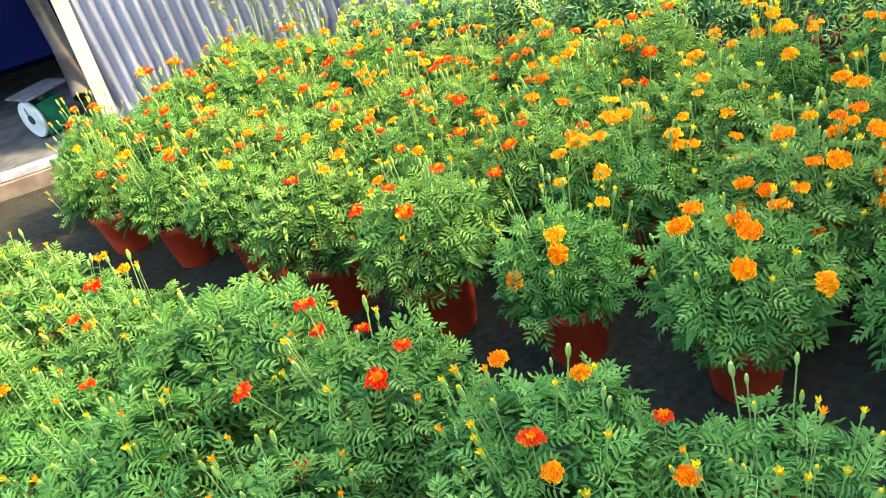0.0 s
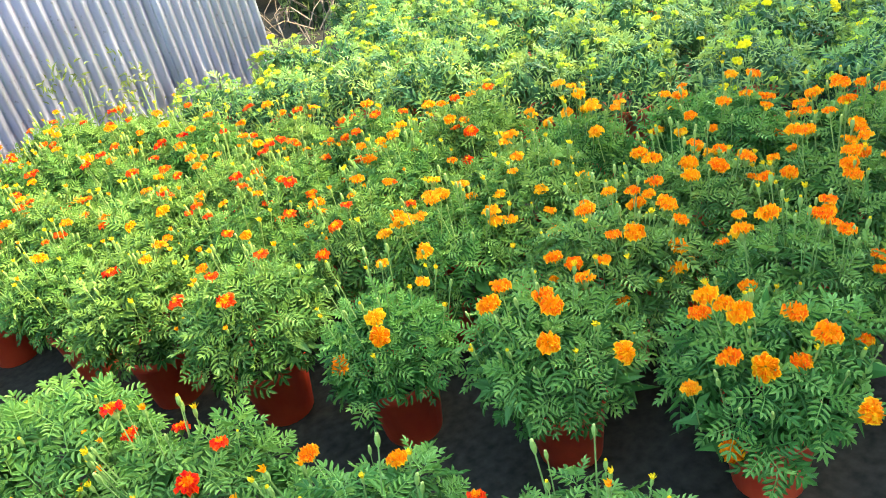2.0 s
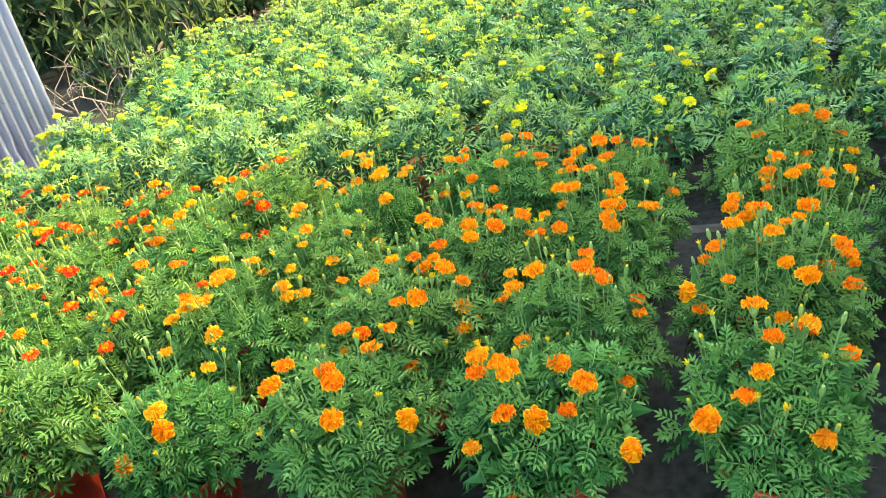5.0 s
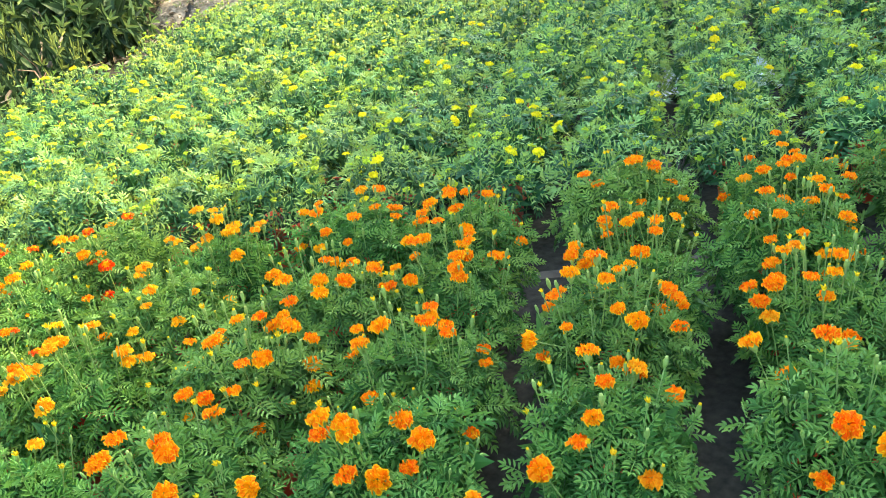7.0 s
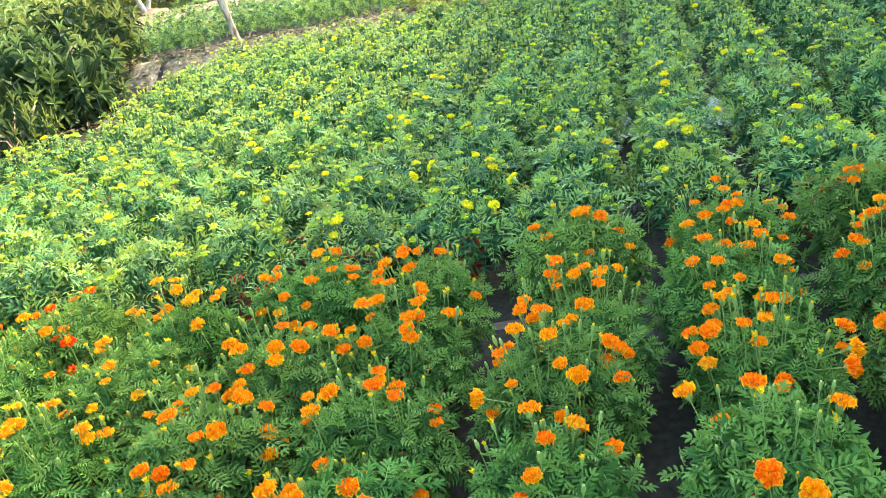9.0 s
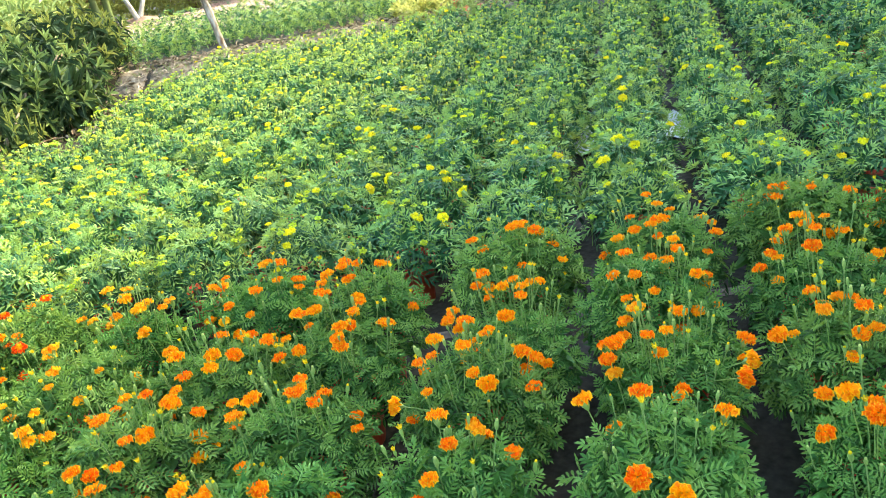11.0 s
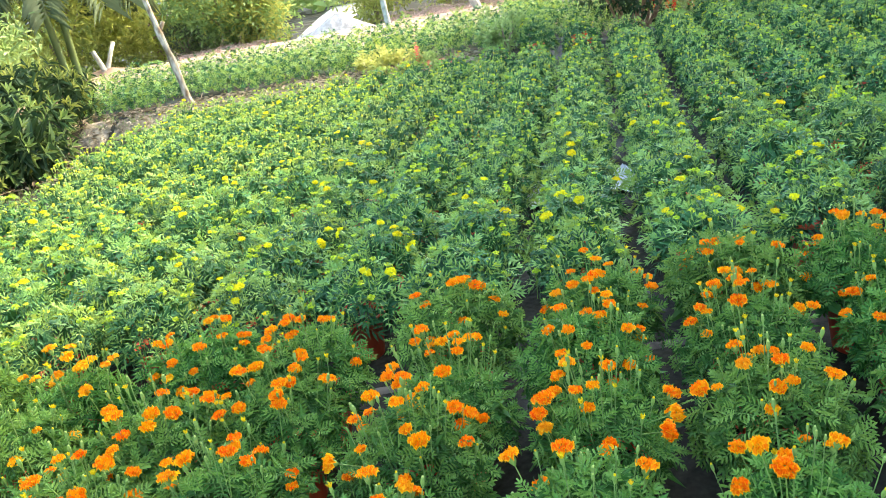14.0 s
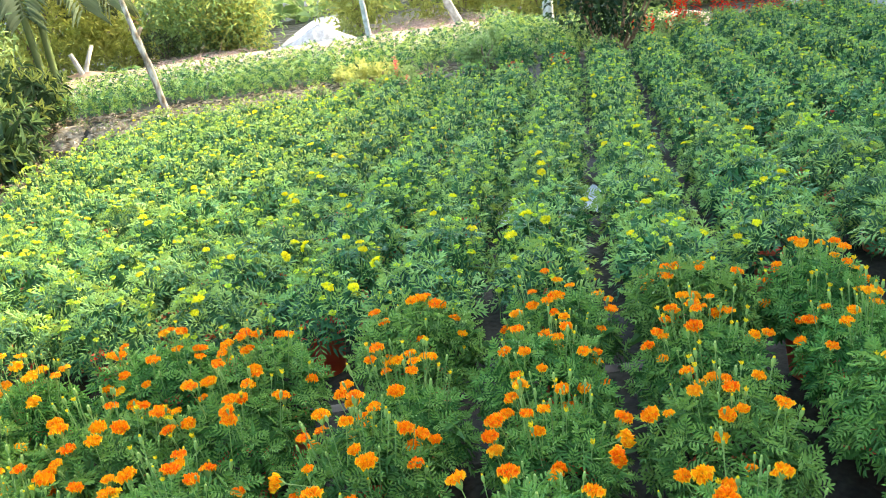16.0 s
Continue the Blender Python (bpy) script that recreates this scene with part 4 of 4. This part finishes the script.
for i in range(12):
    a = -1.0 + 2.0 * i / 11 + rs.uniform(-0.15, 0.15)
    px, py = 0.7 * math.sin(a) * 0.75, -0.7 * math.sin(a) * 0.5
    link_mesh("stem", trunk_mesh("stem", [(0.15 * math.sin(a), 0, -0.05), (px * 0.5, py * 0.5, 0.22), (px * 1.0, py, 0.75 + rs.uniform(-0.1, 0.15)), (px * 1.6, py * 1.4, 1.5)], [0.024, 0.020, 0.015, 0.009], M_TWIG, 6), st)
c = link_mesh("crown", crown_mesh("crown", 77, (0.95, 0.8, 1.2), 150, 16, lance(0.10, 0.024), M_SHRUB, 0.2), st)
c.location = (0, 0, 0.36)

# golden shrub with pink flowers at the corner of the second bed
x, y = 7.15, 6.25
shrub(x, y, 0.24, (0.40, 0.38, 0.22), 60, 20, LEAF_SMALL, M_WOOD_LIME, 341, "low golden-green shrub at the field's corner", stems=5, lift=0.03, clump_r=0.1)
shrub(7.95, 5.25, 0.24, (0.30, 0.28, 0.44), 42, 20, LEAF_SMALL, M_WOOD, 342, "feathery light green shrub at the field's end", stems=5, lift=0.03, clump_r=0.1)
M_PINK = petal_mat("pink_petal", (0.62, 0.09, 0.09), (0.78, 0.20, 0.17))
M_SALVIA = petal_mat("scarlet_spike_petal", (0.75, 0.02, 0.008), (0.92, 0.07, 0.015))


def spike_plant(x, y, z, h, n, mat, seed, label):
    """Upright flower spikes over a leafy tuft."""
    ob = tagged(new("flowering_plant"), label, "flowering plant")
    ob.location = (x, y, z)
    link_mesh("foliage", crown_mesh("foliage", seed, (0.22, 0.22, h * 0.5), 22, 14, LEAF_SMALL, M_WOOD, 0.08), ob)
    rng = random.Random(seed)
    for i in range(n):
        a, r = rng.uniform(0, 6.28), rng.uniform(0.02, 0.2)
        bx, by = r * math.cos(a), r * math.sin(a)
        v, f = tube([Vector((bx, by, h * 0.3)), Vector((bx * 1.15, by * 1.15, h * 0.55))], [0.005, 0.004], 4)
        top = rng.uniform(0.85, 1.1) * h
        rg = np.random.default_rng(seed + i)
        zz = np.linspace(h * 0.35, top, 16)
        aa = np.arange(16) * 2.4
        org = np.stack([bx * 1.15 + 0 * zz, by * 1.15 + 0 * zz, zz], 1)
        dr = np.stack([np.cos(aa), np.sin(aa), 0.7 + 0 * aa], 1)
        pv, pf = list(v), list(f)
        k = len(pf)
        scatter(lance(0.05, 0.016), org, dr, np.tile(np.array([0, 0, 1.0]), (16, 1)), rg.uniform(0.6, 1.1, 16), pv, pf)
        link_mesh("flower_spike", mesh_of("flower_spike", pv, pf, [M_STEM, mat], [0] * k + [1] * (len(pf) - k)), ob)
    return ob


for i, (x, y) in enumerate(((7.30, 5.90), (7.12, 5.58), (7.28, 5.45))):
    spike_plant(x, y, ground_height(x, y), 0.26, 2, M_PINK, 400 + i, "flowering plant with rose pink flower spikes")
spike_plant(8.07, 4.31, ground_height(8.07, 4.31), 0.36, 3, M_SALVIA, 415, "small scarlet salvia at the edge of the field")
spike_plant(10.95, 4.75, ground_height(10.95, 4.75), 0.42, 6, M_SALVIA, 416, "scarlet salvia with tall red flower spikes")
for i in range(9):
    spike_plant(11.0 + 0.17 * i, 4.35 - 0.22 * i + 0.1 * (i % 2), 0.0, 0.68 + 0.06 * (i % 3), 10, M_SALVIA, 420 + i, "scarlet salvia with tall red flower spikes")

# ---- the second bed, beyond the field ----
def far_bed():
    rng = np.random.default_rng(5)
    v, f = [], []
    tips = []
    for d in np.arange(9.70, 14.0, 0.33):
        for s in np.arange(-3.6, 4.6, 0.34):
            if (s < 2.0 and d > 11.7) or (s > 2.0 and d < 10.0 + 0.55 * (s - 2.1)):
                continue
            x, y, z = at_sd(s + rng.uniform(-0.06, 0.06), d + rng.uniform(-0.06, 0.06))
            if (x - 10.25) ** 2 + (y - 4.85) ** 2 < 0.3 or (x - 5.63) ** 2 + (y - 8.14) ** 2 < 0.10:
                continue
            u, pts = dome(rng, 115, 0.20, 0.02, 0.38 + rng.uniform(-0.05, 0.05), -0.5)
            out = rng.normal(size=u.shape) * 0.55 + u * 0.7 + np.array([0, 0, 0.15])
            scatter(LEAF_C, pts + np.array([x, y, z]) - out * 0.05, out, u + np.array([0, 0, 0.6]), rng.uniform(0.6, 0.95, len(u)), v, f)
    return tagged(link_mesh("marigold_bed", mesh_of("marigold_bed", v, f, [M_LEAF_Y, M_LEAF_Y_YOUNG_LIT], [(i // (5 * len(LEAF_C[1]))) % 2 for i in range(len(f))])), "dense bed of low green marigold plants", "flower bed", kind="stuff")


far_bed()

# ---- woods behind ----
def wood_belt():
    rng = np.random.default_rng(9)
    k = 0
    for s, d, r, h, lime in ((-7.5, 13.5, 1.3, 2.3, 0), (-5.8, 15.2, 1.3, 2.6, 1), (-4.4, 16.4, 1.2, 2.0, 1), (-2.9, 16.2, 1.2, 2.0, 0), (-2.35, 15.9, 0.55, 1.6, 1), (-0.1, 16.2, 0.65, 2.0, 1),
                             (1.9, 16.9, 1.2, 2.3, 1), (3.4, 16.6, 1.2, 2.1, 1), (4.9, 16.6, 1.2, 1.7, 0), (6.6, 16.4, 1.2, 1.5, 0), (8.5, 15.5, 1.3, 1.5, 0), (10.5, 14.5, 1.3, 1.5, 0),
                             (-8.8, 10.5, 1.4, 2.6, 0), (-7.0, 9.2, 1.0, 2.2, 0), (-9.5, 7.5, 1.5, 2.6, 0), (-6.2, 7.2, 0.9, 2.0, 0), (-5.6, 11.6, 0.8, 1.5, 0), (-5.1, 10.4, 0.6, 1.0, 0)):
        x, y, z = at_sd(s, d)
        shrub(x, y, z, (r, r * 0.9, h), int(230 * r), 22, LEAF_WOOD, M_WOOD_LIME if lime else M_WOOD, 500 + k,
              "light green bushy tree behind the beds" if lime else "dense green bushy tree behind the beds", name="bushy_tree", category="tree", lift=-0.12, stems=5, clump_r=0.5)
        k += 1


wood_belt()


def far_woods():
    rng = np.random.default_rng(19)
    v, f = [], []
    leaf = lance(0.5, 0.13)
    for i in range(3600):
        a = rng.uniform(0, 6.283)
        r = rng.uniform(21, 27)
        h = abs(rng.normal(0, 1)) * 2.2
        c = np.array([r * math.cos(a + 0.7) + 1, r * math.sin(a + 0.7) + 1, h])
        d = rng.normal(size=(7, 3))
        scatter(leaf, c + rng.normal(size=(7, 3)) * 0.35, d, np.tile(np.array([0, 0, 1.0]), (7, 1)) + rng.uniform(-.6, .6, (7, 3)), rng.uniform(0.7, 1.3, 7), v, f)
    return tagged(link_mesh("far_woods", mesh_of("far_woods", v, f, [M_WOOD])), "distant belt of green trees", "trees", kind="stuff")


far_woods()


# ---- pale sand heap and dry brush ----
def heap(x, y, z, r, h, mat, seed, name, label):
    rng = np.random.default_rng(seed)
    v, f = [], []
    rings, segs = 7, 22
    for j in range(rings + 1):
        q = j / rings
        for k in range(segs):
            a = 2 * math.pi * k / segs
            rr = r * (1 - q) ** 0.8 * (1 + 0.18 * math.sin(2 * a + seed) + 0.08 * math.sin(5 * a))
            v.append((rr * math.cos(a) * 1.3, rr * math.sin(a), h * q ** 1.3 - 0.03 + rng.uniform(-0.02, 0.02) * r))
    for j in range(rings):
        for k in range(segs):
            a, b = j * segs + k, j * segs + (k + 1) % segs
            f.append((a, b, b + segs, a + segs))
    ob = link_mesh(name, mesh_of(name, v, f, [mat], None, True))
    ob.location = (x, y, z)
    ob.rotation_euler = (0, 0, -0.75)
    return tagged(ob, label, "heap")


heap(10.45, 10.75, 0.3, 0.56, 0.40, M_SAND, 2, "mound", "heap of white sand behind the second bed")
heap(7.25, 13.2, 0.3, 0.75, 0.22, M_PINK_EARTH, 3, "mound", "low heap of dry pinkish earth round the stump")


def brush(x, y, z, r, h, n, seed, mat, label, radius=0.006, reach=1.0):
    """A loose pile of dry bent twigs, too many to count."""
    rng = random.Random(seed)
    v, f = [], []
    for i in range(n):
        a, q = rng.uniform(0, 6.28), r * math.sqrt(rng.random())
        p0 = Vector((q * math.cos(a), q * math.sin(a), rng.uniform(-0.02, h * 0.5)))
        d = Vector((rng.uniform(-1, 1), rng.uniform(-1, 1), rng.uniform(-0.05, 0.8) * min(1.0, h * 2))).normalized()
        ln = reach * rng.uniform(0.10, 0.26) * (0.5 + 0.5 * r)
        p1 = p0 + d * ln + Vector((0, 0, 0.04))
        p2 = p1 + (d + Vector((rng.uniform(-.5, .5), rng.uniform(-.5, .5), -0.4))).normalized() * ln * 0.7
        tv, tf = tube([p0, p1, p2], [radius, radius * 0.8, radius * 0.4], 3, len(v))
        v += tv
        f += tf
    ob = link_mesh("dry_brush", mesh_of("dry_brush", v, f, [mat]))
    ob.location = (x, y, z)
    return tagged(ob, label, "brush pile", kind="stuff")


x, y, z = at_sd(-3.3, 5.2)
brush(x, y, z, 0.50, 0.5, 46, 31, M_BARK, "pile of dry grey-brown branches beside the sheet", 0.005, 1.7)
x, y, z = at_sd(-3.0, 6.1)
brush(x, y, z, 0.25, 0.4, 16, 32, M_TWIG, "dry broken stems beside the ditch", 0.007, 1.8)
brush(9.2, 12.5, 0.31, 0.9, 0.10, 620, 33, M_DRY, "dry straw and cut stems on the bank", 0.005)
brush(12.3, 9.6, 0.30, 1.3, 0.12, 560, 34, M_DRY, "dry straw heap on the far bank", 0.005)

# ---- palm with green stems and drooping fronds ----
def palm(x, y, z, h, seed):
    ob = tagged(new("palm"), "clump palm with green stems and drooping grey-green fronds", "palm")
    ob.location = (x, y, z)
    rng = np.random.default_rng(seed)
    for i, (dx, lean) in enumerate(((-0.10, -0.05), (0.10, 0.03))):
        link_mesh("stem", trunk_mesh("stem", [(dx, 0, -0.1), (dx, 0, 0.3), (dx + lean * 0.5, 0, h * 0.5), (dx + lean, 0, h)], [0.075, 0.062, 0.055, 0.048], M_GREEN_STEM), ob)
    for i in range(13):
        a = 2.4 * i
        v, f = [], []
        pts = [Vector((math.cos(a) * q * 1.5, math.sin(a) * q * 1.5, h + 0.5 * q - 1.5 * q * q)) for q in (0, 0.25, 0.5, 0.75, 1.0)]
        tv, tf = tube(pts, [0.02, 0.016, 0.012, 0.008, 0.004], 4)
        v += tv
        f += tf
        n = 64
        q = np.linspace(0.15, 1, n)
        org = np.stack([np.cos(a) * q * 1.5, np.sin(a) * q * 1.5, h + 0.5 * q - 1.5 * q * q], 1)
        side = np.where(np.arange(n) % 2 == 0, 1.0, -1.0)
        dr = np.stack([-np.sin(a) * side + np.cos(a) * 0.5, np.cos(a) * side + np.sin(a) * 0.5, -0.8 + 0 * q], 1)
        scatter(lance(0.5, 0.009), org, dr, np.tile(np.array([0, 0, 1.0]), (n, 1)), rng.uniform(0.7, 1.1, n), v, f)
        link_mesh("frond", mesh_of("frond", v, f, [M_PALM]), ob)
    return ob


palm(6.72, 13.35, 0.28, 2.2, 4)

# ---- weeds at the foot of the sheet ----
LEAF_WEED = lance(0.042, 0.005)
x, y = 0.05, 4.55
shrub(x, y, 0.0, (0.20, 0.12, 0.62), 26, 9, LEAF_WEED, M_SHRUB_GOLD, 361, "thin grey-green weed growing against the metal sheet", name="weed", category="weed", stems=5, lift=0.05, clump_r=0.1, bark=M_STEM, thick=0.15)
shrub(0.35, 4.66, 0.0, (0.14, 0.08, 0.5), 18, 9, LEAF_WEED, M_SHRUB_GOLD, 362, "thin yellowing weed growing against the metal sheet", name="weed", category="weed", stems=4, lift=0.05, clump_r=0.1, bark=M_STEM, thick=0.15)


# ---- rough grass on the bank ----
def verge():
    rng = np.random.default_rng(77)
    v, f = [], []
    blade = lance(0.075, 0.0035, 0.05)
    for s0, s1, d0, d1, n in ((-3.0, 2.4, 8.7, 9.6, 110), (-3.5, -2.6, 5.2, 9.6, 70), (-6.5, 2.5, 12.0, 13.0, 160)):
        for i in range(n):
            x, y, z = at_sd(rng.uniform(s0, s1), rng.uniform(d0, d1))
            k = 9
            dr = np.stack([rng.normal(size=k) * 0.45, rng.normal(size=k) * 0.45, rng.uniform(0.4, 1.0, k)], 1)
            org = np.array([x, y, z - 0.01]) + np.stack([rng.normal(size=k) * 0.04, rng.normal(size=k) * 0.04, np.zeros(k)], 1)
            scatter(blade, org, dr, np.tile(np.array([0.3, -0.9, 0.3]), (k, 1)), rng.uniform(0.5, 1.3, k), v, f)
    return tagged(link_mesh("rough_grass", mesh_of("rough_grass", v, f, [M_WOOD])), "rough green grass on the bank and ditch edge", "grass", kind="stuff")


verge()


# ---- dead leaves on the bank and in the ditch ----
def leaf_litter():
    rng = np.random.default_rng(78)
    v, f = [], []
    for s0, s1, d0, d1, n in ((-2.9, 1.4, 8.95, 9.7, 1700), (-3.6, -2.7, 7.6, 9.7, 700), (-7.0, 3.0, 12.0, 14.5, 700)):
        for i in range(n):
            x, y, z = at_sd(rng.uniform(s0, s1), rng.uniform(d0, d1))
            dr = np.array([[rng.normal(), rng.normal(), rng.uniform(-0.1, 0.35)]])
            scatter(LITTER_LEAF, np.array([[x, y, z + rng.uniform(0.02, 0.06)]]), dr, np.array([[rng.normal() * 0.3, rng.normal() * 0.3, 1.0]]), [rng.uniform(0.6, 1.3)], v, f)
    return tagged(link_mesh("leaf_litter", mesh_of("leaf_litter", v, f, [M_LITTER])), "dry tan and grey dead leaves lying on the bank", "leaf litter", kind="stuff")


LITTER_LEAF = lance(0.07, 0.012, 0.12)
M_LITTER = leaf_mat("dead_leaf", (0.10, 0.075, 0.045), (0.50, 0.42, 0.30), 0.8, 0.1, 0.1)
leaf_litter()
